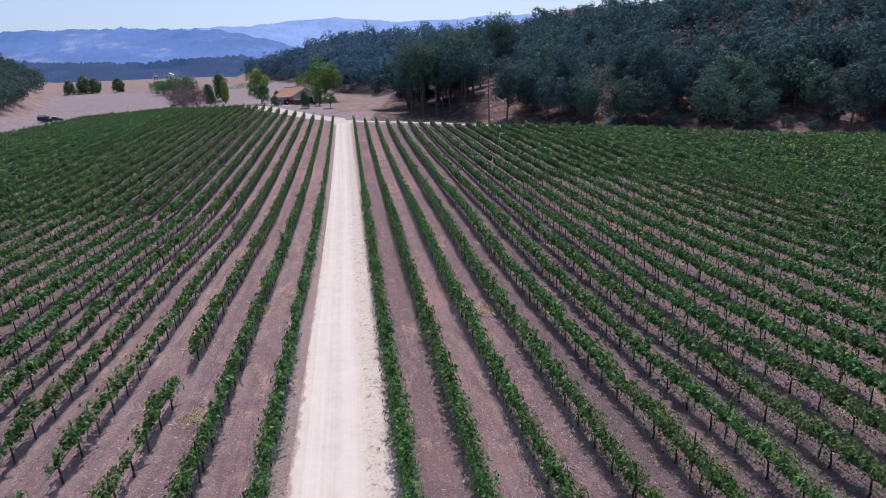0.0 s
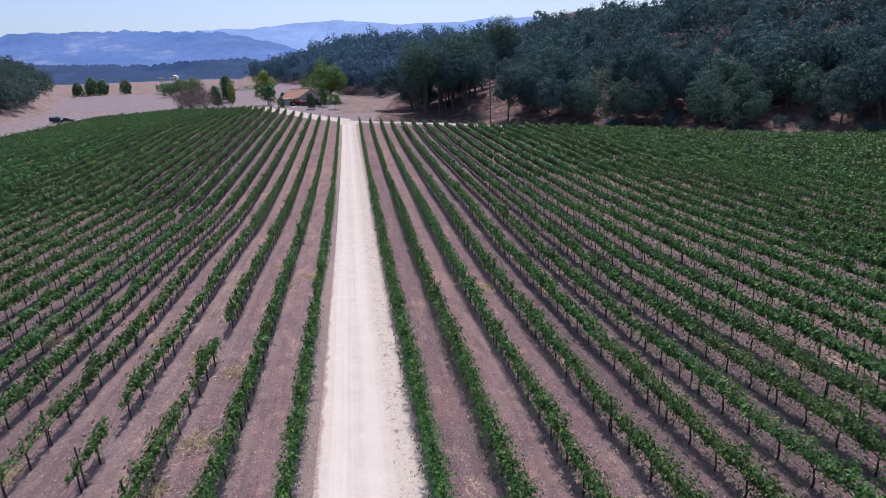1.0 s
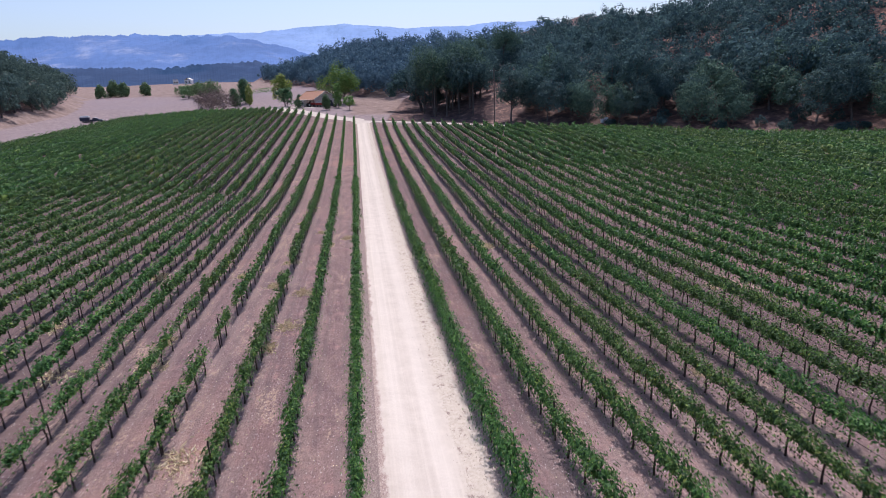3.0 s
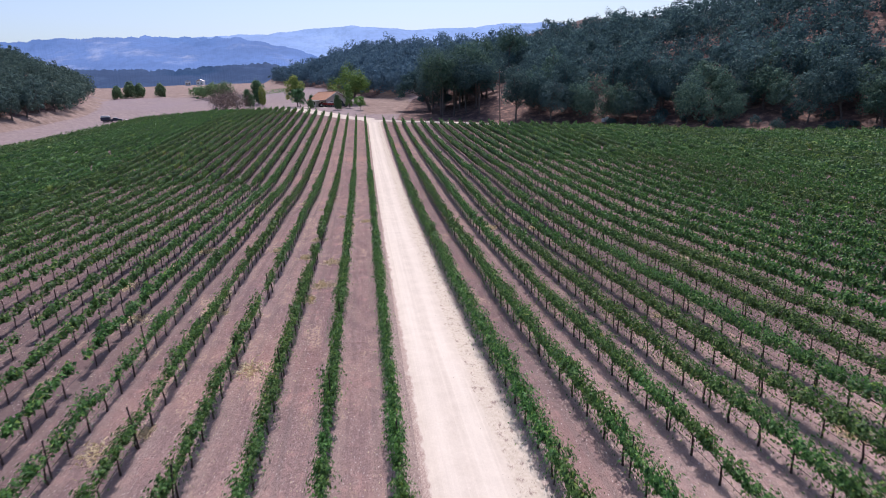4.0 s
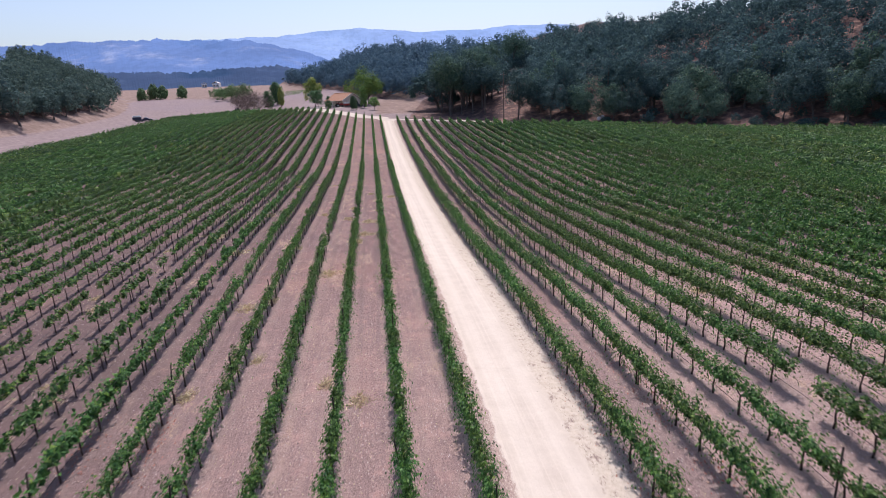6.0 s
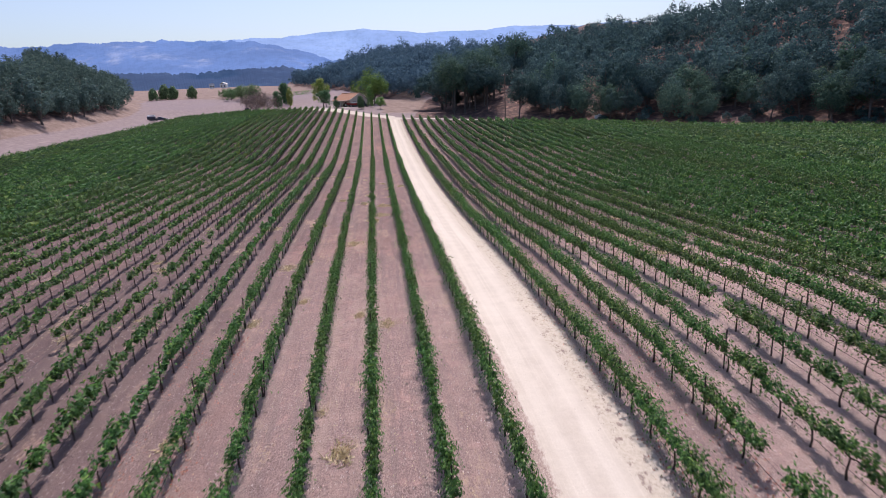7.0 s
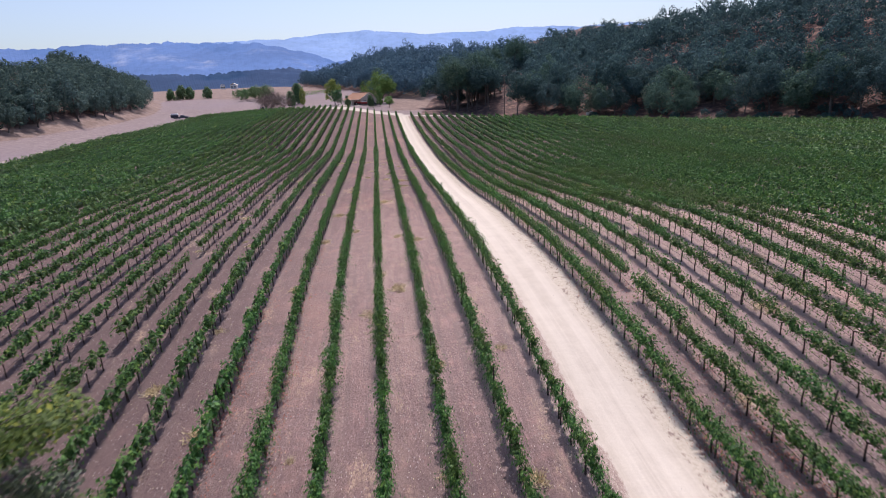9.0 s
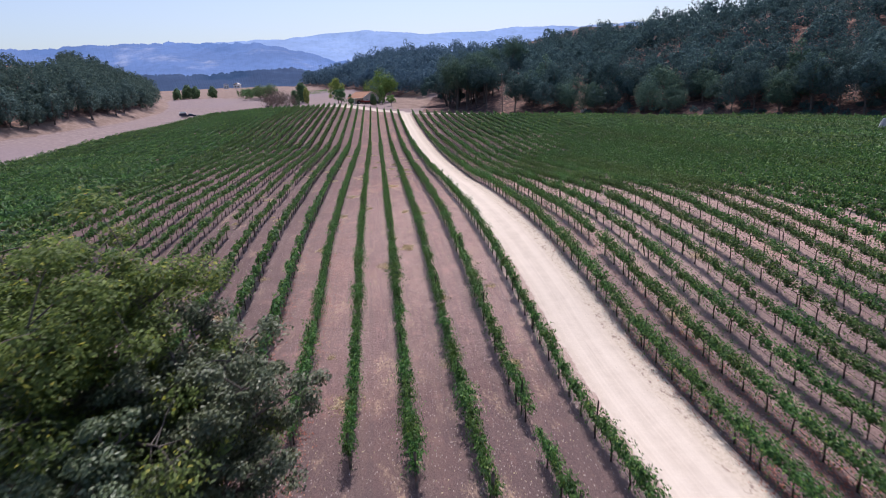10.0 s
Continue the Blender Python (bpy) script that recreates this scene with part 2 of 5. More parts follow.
M_GROUND, M_ROAD = ground_material(), road_material()
M_VINE = leaf_material("vine_leaf", (0.029, 0.080, 0.027), (0.140, 0.276, 0.062), (0.27, 0.36, 0.07), 0.08, 0.06, 0.38, 0.5, 0.3)
# blue-grey of the hazy air is put into the wooded slope's leaf colours
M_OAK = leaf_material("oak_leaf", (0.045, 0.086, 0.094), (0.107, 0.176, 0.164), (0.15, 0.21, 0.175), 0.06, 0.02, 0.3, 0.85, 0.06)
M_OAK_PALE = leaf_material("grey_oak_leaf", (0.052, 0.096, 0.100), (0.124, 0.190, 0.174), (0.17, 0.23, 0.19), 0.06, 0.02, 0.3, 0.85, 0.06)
M_OAK_OLIVE = leaf_material("olive_oak_leaf", (0.054, 0.102, 0.082), (0.135, 0.208, 0.143), (0.18, 0.24, 0.155), 0.06, 0.02, 0.3, 0.85, 0.06)
# oaks of the far knoll: bluer and paler, distance haze put into the leaf
M_OAK_HAZED = leaf_material("hazed_oak_leaf", (0.064, 0.120, 0.158), (0.116, 0.194, 0.228), (0.14, 0.21, 0.23), 0.06, 0.02, 0.3, 0.85, 0.06)
# lightened as well, for the haze over the low hill
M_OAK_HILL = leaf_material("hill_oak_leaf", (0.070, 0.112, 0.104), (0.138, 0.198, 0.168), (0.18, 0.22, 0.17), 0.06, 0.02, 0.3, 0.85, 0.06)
M_POPLAR = leaf_material("bright_leaf", (0.08, 0.17, 0.04), (0.21, 0.34, 0.10), (0.30, 0.36, 0.10), 0.1)
M_YELLOW = leaf_material("yellow_leaf", (0.14, 0.20, 0.05), (0.34, 0.39, 0.11), (0.48, 0.44, 0.12), 0.15)
M_CONIFER = leaf_material("dark_cypress_leaf", (0.05, 0.105, 0.05), (0.13, 0.225, 0.10), (0.17, 0.23, 0.10), 0.05)
M_NEAR = leaf_material("walnut_leaf", (0.080, 0.125, 0.040), (0.225, 0.30, 0.078), (0.50, 0.48, 0.08), 0.08, 0.35, 0.5, 0.5, 0.25)
M_NEAR_OAK = leaf_material("near_oak_leaf", (0.070, 0.100, 0.056), (0.185, 0.222, 0.122), (0.31, 0.32, 0.20), 0.07, 0.35, 0.35, 0.4, 0.4)
M_BRUSH = leaf_material("bare_brush", (0.10, 0.075, 0.07), (0.20, 0.15, 0.135), (0.26, 0.2, 0.15), 0.1)
M_BARK = bark_material("bark", (0.07, 0.058, 0.052), (0.19, 0.16, 0.145))
M_VBARK = bark_material("vine_bark", (0.035, 0.024, 0.020), (0.10, 0.072, 0.06), 20.0)
M_STEEL = plain_material("rusted_steel", (0.075, 0.055, 0.05), 0.7, 0.3, 0.4, 12)
M_WOODPOLE = plain_material("weathered_pole", (0.16, 0.125, 0.105), 0.9, 0, 0.3, 4)
M_HOSE = plain_material("black_hose", (0.02, 0.02, 0.02), 0.5)

# ---- the lie of the land ----
LEAN_X = 0.004                        # the rows drift this much in x for each metre in y
ROW_L, ROW_R, PITCH = -4.55, 1.0, 2.715
KY = np.array([-80, -60, -48, -36, -24, -10, 15, 40, 75, 110, 150, 200, 260.0])
PROFILES = {
    -100: [-5.0, -4.2, -3.6, -2.8, -2.0, -1.6, -1.2, -0.8, 0.0, 1.2, 2.2, 3.6, 5.5],
    -50: [-4.2, -3.9, -3.4, -2.5, -1.6, -1.2, -1.1, -1.2, -1.0, 0.5, 3.2, 6.0, 8.0],
    -22: [-3.45, -3.5, -3.4, -2.3, -1.3, -0.95, -1.0, -1.2, -1.35, 0.75, 3.9, 7.5, 9.5],
    -8: [-3.5, -3.05, -3.0, -1.75, -0.75, -0.6, -0.95, -1.35, -1.25, 0.7, 3.55, 7.0, 9.5],
    2: [-3.7, -3.0, -2.65, -1.15, -0.3, -0.4, -1.25, -1.7, -1.1, 0.7, 3.35, 6.7, 9.5],
    16: [-4.1, -3.25, -2.05, -0.35, 0.4, -0.1, -1.2, -1.75, -0.7, 0.8, 3.1, 6.0, 9.0],
    60: [-3.5, -2.5, -1.5, -0.5, -0.2, -0.4, -1.0, -1.4, -0.8, 0.3, 1.8, 5.0, 8.0],
    110: [-3.0, -2.0, -1.0, -0.5, -0.4, -0.5, -0.9, -1.1, -0.9, -0.3, 2.0, 4.0, 6.0],
}


def cubic(xk, yk, x):
    """Smooth curve through knots; yk may carry one column for each x."""
    xk, yk = np.asarray(xk, float), np.asarray(yk, float)
    slope = np.zeros_like(yk)
    d = np.diff(yk, axis=0) / np.diff(xk).reshape((-1,) + (1,) * (yk.ndim - 1))
    slope[1:-1], slope[0], slope[-1] = (d[1:] + d[:-1]) / 2, d[0] * 0.5, d[-1] * 0.5
    x = np.clip(x, xk[0], xk[-1])
    i = np.clip(np.searchsorted(xk, x) - 1, 0, len(xk) - 2)
    h = xk[i + 1] - xk[i]
    u = (x - xk[i]) / h
    if yk.ndim == 1:
        a, b, sa, sb = yk[i], yk[i + 1], slope[i], slope[i + 1]
    else:
        j = np.arange(yk.shape[1])
        a, b, sa, sb = yk[i, j], yk[i + 1, j], slope[i, j], slope[i + 1, j]
    return (2 * u**3 - 3 * u**2 + 1) * a + (u**3 - 2 * u**2 + u) * h * sa + (3 * u**2 - 2 * u**3) * b + (u**3 - u**2) * h * sb


# edges of the two wooded hills, as outlines in plan
WOOD_R = [(-80, 520), (-45, 385), (-8, 290), (26, 207), (23, 172), (36, 154), (62, 138), (92, 116), (113, 94), (150, 40), (178, -50), (185, -160)]
WOOD_L = [(-215, 480), (-186, 400), (-150, 332), (-133, 285), (-127, 245), (-124, 190), (-129, 140), (-139, 90), (-155, 40), (-175, -30), (-190, -160)]


def beyond(line, x, y, side):
    """Distance past an edge line: positive on the wooded side."""
    best, sign = np.full(np.shape(x), 1e9), np.ones(np.shape(x))
    for (ax, ay), (bx, by) in zip(line, line[1:]):
        vx, vy = bx - ax, by - ay
        u = np.clip(((x - ax) * vx + (y - ay) * vy) / (vx * vx + vy * vy), 0, 1)
        d = np.hypot(x - ax - u * vx, y - ay - u * vy)
        s = np.where((vx * (y - ay) - vy * (x - ax)) * side > 0, 1.0, -1.0)
        sign = np.where(d < best - 1e-6, s, sign)
        best = np.minimum(best, d)
    return best * sign


def wave(x, y, s, seed=0.0):
    return np.sin(x / s + seed) * np.cos(y / (s * 1.31) + seed * 1.7) + 0.5 * np.sin((x + y) / (s * 0.53) + seed * 2.3)


def land(x, y):
    """Height of the ground."""
    x, y = np.broadcast_arrays(np.asarray(x, float), np.asarray(y, float))
    shape = x.shape
    x, y = x.ravel(), y.ravel()
    cols = np.array([cubic(KY, p, y) for p in PROFILES.values()])
    z = cubic(list(PROFILES), cols, x)
    far = np.maximum(y - 260, 0)
    z = z + 24.0 * (1 - np.exp(-far / 220)) + np.where(x < -100, 1.5 * (1 - np.exp((x + 100) / 30)), 0) * np.clip((y + 40) / 100, 0, 1)
    dr, dl = beyond(WOOD_R, x, y, 1), beyond(WOOD_L, x, y, -1)
    dr = np.minimum(dr, np.maximum(0, 620 - y) * 0.8)
    dl = np.minimum(dl, np.maximum(0, 440 - y) * 0.8)
    z = z + np.where(dr > 0, 37 * (1 - 0.22 * np.clip((y - 180) / 130, 0, 1)) * (1 + 0.45 * np.clip((x - 85) / 70, 0, 1)) * np.tanh(0.27 * np.maximum(dr, 0) / 37) * (1 + 0.10 * wave(x, y, 34, 1.0)), 0)
    z = z + np.where(dl > 0, 31 * np.tanh(0.50 * np.maximum(dl, 0) / 31) * (1 + 0.10 * wave(x, y, 30, 2.0)), 0)
    z = z + 0.05 * wave(x, y, 3.1, 0.4) + 0.12 * wave(x, y, 11, 0.9)
    return z.reshape(shape)


def land_at(x, y):
    return float(land(np.array([x]), np.array([y]))[0])


# ---- mesh helpers ----
def mesh_of(name, V, faces, material, smooth=False):
    """A mesh from an array of points and an array of quads or triangles."""
    V, faces = np.asarray(V, np.float32), np.asarray(faces, np.int32)
    me = bpy.data.meshes.new(name)
    k = faces.shape[1]
    me.vertices.add(len(V))
    me.vertices.foreach_set("co", V.ravel())
    me.loops.add(faces.size)
    me.loops.foreach_set("vertex_index", faces.ravel())
    me.polygons.add(len(faces))
    me.polygons.foreach_set("loop_start", np.arange(0, faces.size, k, dtype=np.int32))
    me.polygons.foreach_set("loop_total", np.full(len(faces), k, np.int32))
    if smooth:
        me.polygons.foreach_set("use_smooth", np.ones(len(faces), bool))
    me.materials.append(material)
    me.update(calc_edges=True)
    return me


def hold(name, x, y, z=0.0, turn=0.0):
    e = new(name)
    e.empty_display_size = 0.2
    e.matrix_world = Matrix.Translation((x, y, z)) @ Matrix.Rotation(turn, 4, "Z")
    return e


def attach(name, me, parent, label=""):
    ob = new(name, me)
    ob.parent = parent
    return tagged(ob, label)


def part(name, bm, material, parent, label=""):
    """Links a bmesh as one mesh object under a thing or a part."""
    me = bpy.data.meshes.new(name)
    bm.to_mesh(me)
    bm.free()
    me.materials.append(material)
    return attach(name, me, parent, label)


def box(size, at=(0, 0, 0), bevel=0.0, turn=0.0):
    bm = bmesh.new()
    bmesh.ops.create_cube(bm, size=1.0, matrix=Matrix.Translation(at) @ Matrix.Rotation(turn, 4, "Z") @ Matrix.Diagonal((*size, 1)))
    if bevel:
        bmesh.ops.bevel(bm, geom=bm.edges[:], offset=bevel, segments=2, affect="EDGES")
    return bm


def tube(points, radii, sides=6):
    """A tapering tube along points: V, Q arrays."""
    P = np.asarray(points, float)
    n = len(P)
    tan = np.gradient(P, axis=0)
    tan /= np.linalg.norm(tan, axis=1)[:, None] + 1e-9
    ref = np.where(np.abs(tan[:, 2:3]) > 0.8, np.array([[1.0, 0, 0]]), np.array([[0, 0, 1.0]]))
    a = np.cross(tan, ref)
    a /= np.linalg.norm(a, axis=1)[:, None] + 1e-9
    b = np.cross(tan, a)
    th = np.linspace(0, 2 * np.pi, sides, endpoint=False)
    r = np.asarray(radii, float)[:, None, None]
    V = P[:, None] + r * (np.cos(th)[None, :, None] * a[:, None] + np.sin(th)[None, :, None] * b[:, None])
    i, j = np.meshgrid(np.arange(n - 1), np.arange(sides), indexing="ij")
    j2 = (j + 1) % sides
    Q = np.stack([i * sides + j, i * sides + j2, (i + 1) * sides + j2, (i + 1) * sides + j], -1).reshape(-1, 4)
    return V.reshape(-1, 3), Q


def joined(pieces):
    Vs, Fs, n = [], [], 0
    for V, F in pieces:
        Vs.append(V)
        Fs.append(F + n)
        n += len(V)
    return np.concatenate(Vs), np.concatenate(Fs)


def leaves(rng, C, N, length, width, along=None, tri=False):
    """Kite-shaped leaves at C, facing about N and pointing about along; tri: plainer three-cornered ones for far crowns."""
    n = len(C)
    N = N / (np.linalg.norm(N, axis=1)[:, None] + 1e-9)
    t = rng.normal(size=(n, 3)) if along is None else along + rng.normal(0, 0.4, (n, 3))
    t -= (t * N).sum(1)[:, None] * N
    t /= np.linalg.norm(t, axis=1)[:, None] + 1e-9
    s = np.cross(N, t)
    L = (length * rng.uniform(0.7, 1.3, n))[:, None]
    W = (width * rng.uniform(0.7, 1.3, n))[:, None]
    bow = N * L * 0.12
    if tri:
        V = np.stack([C + t * L * 0.65 - bow, C - t * L * 0.5 + s * W * 0.6, C - t * L * 0.5 - s * W * 0.6], 1)
        return V.reshape(-1, 3), np.arange(3 * n).reshape(n, 3)
    V = np.stack([C - t * L * 0.5 - bow, C + s * W * 0.5 + t * L * 0.05, C + t * L * 0.5 - bow, C - s * W * 0.5 + t * L * 0.05], 1)
    return V.reshape(-1, 3), np.arange(4 * n).reshape(n, 4)

# ---- ground, one sheet out to the horizon ----
def lines(fine, coarse_lo, coarse_hi):
    return np.concatenate([coarse_lo, fine, coarse_hi]).astype(float)


GU = lines(np.arange(-58, 59, 1.0), np.concatenate([[-5000, -3000, -1800, -1100, -700, -480, -360, -300, -260, -230, -205, -185, -170, -160], np.arange(-152, -58, 2.0)]), np.concatenate([np.arange(60, 131, 2.0), [134, 139, 146, 155, 165, 180, 200, 225, 255, 290, 340, 420, 560, 800, 1300, 2200, 3400, 5000]]))
GY = lines(np.arange(-84, 70, 1.0), [-3000, -1500, -800, -450, -300, -220, -170, -140, -120, -105, -95, -89], np.concatenate([np.arange(70, 150, 2.0), np.arange(150, 241, 1.0), [244, 249, 255, 262, 270, 280, 292, 306, 322, 340, 360, 385, 415, 450, 490, 540, 620, 740, 900, 1200, 1700, 2600, 3800, 5000]]))


def soft(d, w):
    return np.clip(0.5 + d / (2 * w), 0, 1)


def near_end(x):
    """Where the rows begin, close to the start of the field."""
    return np.where(np.asarray(x) < -2, -56.7 - 0.68 * (np.maximum(x, -45.0) + 12.9), -78.0 + 0 * np.asarray(x))


def far_end(x):
    """Where the rows end."""
    return np.interp(x, [-98, -69, -35, -9.5, -4, 2, 26, 48, 65, 84, 108, 122], [238, 240, 203, 164, 158, 153, 142, 132, 122, 102, 92, 60])


def track_distance(x, y, pts):
    best = np.full(np.shape(x), 1e9)
    for (ax, ay), (bx, by) in zip(pts, pts[1:]):
        vx, vy = bx - ax, by - ay
        u = np.clip(((x - ax) * vx + (y - ay) * vy) / (vx * vx + vy * vy), 0, 1)
        best = np.minimum(best, np.hypot(x - ax - u * vx, y - ay - u * vy))
    return best


CROSS_TRACK = [(-75, 250), (-55, 231), (-36, 212), (-22, 189), (-10, 171), (-4, 165)]
SIDE_TRACK = [(-2, 162), (4, 158.5), (14, 154.5), (28, 148), (44, 139.5), (60, 131)]
HOUSE_TRACK = [(-1.4, 155), (-1.6, 159), (-3.2, 163), (-6.5, 167.5)]
YARD_TRACK = [(-36, 212), (-33, 217), (-24, 208), (-20, 203)]
VALLEY_TRACK = [(-103, 40), (-104, 120), (-104, 225), (-96, 262), (-62, 318), (-48, 345), (60, 620)]


def build_ground():
    U, Y = np.meshgrid(GU, GY, indexing="ij")
    X = U + LEAN_X * np.clip(Y, -100, 300)
    Z = land(X, Y)
    V = np.stack([X, Y, Z], -1).reshape(-1, 3)
    nu, ny = len(GU), len(GY)
    i, j = np.meshgrid(np.arange(nu - 1), np.arange(ny - 1), indexing="ij")
    a = i * ny + j
    Q = np.stack([a, a + ny, a + ny + 1, a + 1], -1).reshape(-1, 4)
    me = mesh_of("ground", V, Q, M_GROUND, True)
    x, y = X.ravel(), Y.ravel()
    field = np.minimum(np.minimum(x + 99, far_end(x) + 2 - y), 125 - x)
    dr, dl = beyond(WOOD_R, x, y, 1), beyond(WOOD_L, x, y, -1)
    grass = np.maximum(soft(-field - 1.0, 1.2), soft(dl + 8, 5))
    grass = np.maximum(grass, soft(y - 172, 5) * soft(14 - np.abs(x - 4), 3))
    wood = np.maximum(soft(dr + 4, 2.5), soft(dl - 8, 3) * 0.9)
    wood = wood * (1 - soft(13 - np.hypot(x - 12, (y - 245) * 0.42), 2.5))
    # dark litter drawn to the corner oaks' shadow line puts their shade into colour
    wood = np.maximum(wood, soft(x - 8.5 - 0.155 * (y - 177), 2.2) * soft(236 - y, 5) * soft(y - 160 + 0.35 * x, 2.5) * soft(60 - x, 4))
    track = np.maximum(soft(3.3 - track_distance(x, y, CROSS_TRACK), 1.2), np.maximum(np.maximum(soft(2.4 - track_distance(x, y, HOUSE_TRACK), 1.4), 0.85 * soft(1.5 - track_distance(x, y, SIDE_TRACK), 1.3)), soft(1.6 - track_distance(x, y, YARD_TRACK), 1.0)))
    track = np.maximum(track, 0.48 * soft(2.5 - track_distance(x, y, VALLEY_TRACK), 1.5) * soft(262 - y, 10))
    bank = soft(dl - 1, 2) * soft(9 - dl, 3)
    gold = np.maximum(bank, soft(y - 345, 25) * soft(700 - y, 60))
    gold = np.maximum(gold, 0.8 * soft(y - 176, 4) * soft(12 - np.abs(x - 6), 4))
    col = np.stack([grass, track, wood, gold], -1).astype(np.float32)
    at = me.color_attributes.new("cover", "FLOAT_COLOR", "POINT")
    at.data.foreach_set("color", col.ravel())
    tagged(new("ground", me), "dry greyish brown vineyard soil with tan grassland and hills around it", "ground", kind="structure")


build_ground()


def build_road():
    us = np.array([-3.75, -3, -2, -1, 0, 0.75])
    ys = GY[(GY >= -84) & (GY < 156)]
    U, Y = np.meshgrid(us, ys, indexing="ij")
    X = U + LEAN_X * Y
    crown = 0.035 - 0.02 * (np.abs(U + 1.5) > 2.2)
    Z = land(X, Y) + crown
    ox = -1.9
    V = np.stack([X - ox, Y, Z], -1).reshape(-1, 3)
    n = len(ys)
    i, j = np.meshgrid(np.arange(len(us) - 1), np.arange(n - 1), indexing="ij")
    a = i * n + j
    me = mesh_of("road", V, np.stack([a, a + n, a + n + 1, a + 1], -1).reshape(-1, 4), M_ROAD, True)
    ob = new("road", me)
    ob.location.x = ox
    tagged(ob, "straight pale dusty dirt farm road with sandy shoulders", "road", kind="structure")


build_road()


# ---- far hills ----
def ridge(name, label, at_distance, profile, drop, material, rough, seed, crowns=0):
    """A range of hills along an arc; profile: bearing and elevation in degrees from the field."""
    rng = np.random.default_rng(seed)
    n = 1500
    az = np.linspace(profile[0][0], profile[-1][0], n)
    el = np.interp(az, [p[0] for p in profile], [p[1] for p in profile])
    jag = np.interp(az, np.linspace(az[0], az[-1], 160), rng.normal(0, 1, 160)) + 0.3 * rng.normal(0, 1, n)
    top = 13.4 + at_distance * np.tan(np.radians(el)) + jag * rough
    bump = np.zeros(n)
    if crowns:
        # crowns of single trees along the top
        for c in rng.uniform(az[0], az[-1], crowns):
            half = np.degrees(rng.uniform(1.2, 5.0) / at_distance)
            q = np.clip(1 - ((az - c) / half) ** 2, 0, 1)
            bump = np.maximum(bump, q**0.6 * rng.uniform(0.5, 4.5))
        top = top - 3.0
    rowsv = []
    for k, (f, back) in enumerate([(0.0, -0.30), (0.35, -0.2), (0.62, -0.11), (0.85, -0.04), (0.94, -0.012), (1.0, 0.0), (0.9, 0.08)]):
        d = at_distance * (1 + back) + 0.02 * at_distance * np.sin(np.radians(az) * 30 + k)
        z = drop + (top - drop) * f + bump * (f > 0.95)
        rowsv.append(np.stack([-6 + d * np.sin(np.radians(az)), -33 + d * np.cos(np.radians(az)), z], -1))
    V = np.concatenate(rowsv)
    i, j = np.meshgrid(np.arange(len(rowsv) - 1), np.arange(n - 1), indexing="ij")
    a = i * n + j
    Q = np.stack([a, a + 1, a + n + 1, a + n], -1).reshape(-1, 4)
    tagged(new(name, mesh_of(name, V, Q, material, True)), label, "hills", kind="structure")


# blue haze is put into these glowing colours, paler with distance
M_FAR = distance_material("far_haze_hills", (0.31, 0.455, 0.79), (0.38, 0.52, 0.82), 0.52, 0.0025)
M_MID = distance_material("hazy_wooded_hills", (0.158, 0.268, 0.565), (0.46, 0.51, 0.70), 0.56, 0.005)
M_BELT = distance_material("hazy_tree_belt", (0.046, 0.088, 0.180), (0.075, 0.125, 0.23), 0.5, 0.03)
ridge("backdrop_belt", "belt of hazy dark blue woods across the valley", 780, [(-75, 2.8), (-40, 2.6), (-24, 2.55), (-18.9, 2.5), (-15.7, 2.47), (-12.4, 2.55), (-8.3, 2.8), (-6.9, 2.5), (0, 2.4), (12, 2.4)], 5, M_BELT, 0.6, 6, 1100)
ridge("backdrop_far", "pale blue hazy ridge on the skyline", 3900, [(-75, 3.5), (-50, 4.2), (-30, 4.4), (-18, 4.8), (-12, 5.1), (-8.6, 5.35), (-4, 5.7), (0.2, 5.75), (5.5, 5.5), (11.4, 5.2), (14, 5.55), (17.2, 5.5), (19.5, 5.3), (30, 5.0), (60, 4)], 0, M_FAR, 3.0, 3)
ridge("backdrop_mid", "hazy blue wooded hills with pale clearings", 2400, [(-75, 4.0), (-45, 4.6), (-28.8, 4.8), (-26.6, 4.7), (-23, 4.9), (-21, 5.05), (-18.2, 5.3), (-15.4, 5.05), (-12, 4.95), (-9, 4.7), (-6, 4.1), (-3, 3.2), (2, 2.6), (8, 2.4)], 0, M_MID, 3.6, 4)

# ---- vines ----
VINE_STEP = 1.75


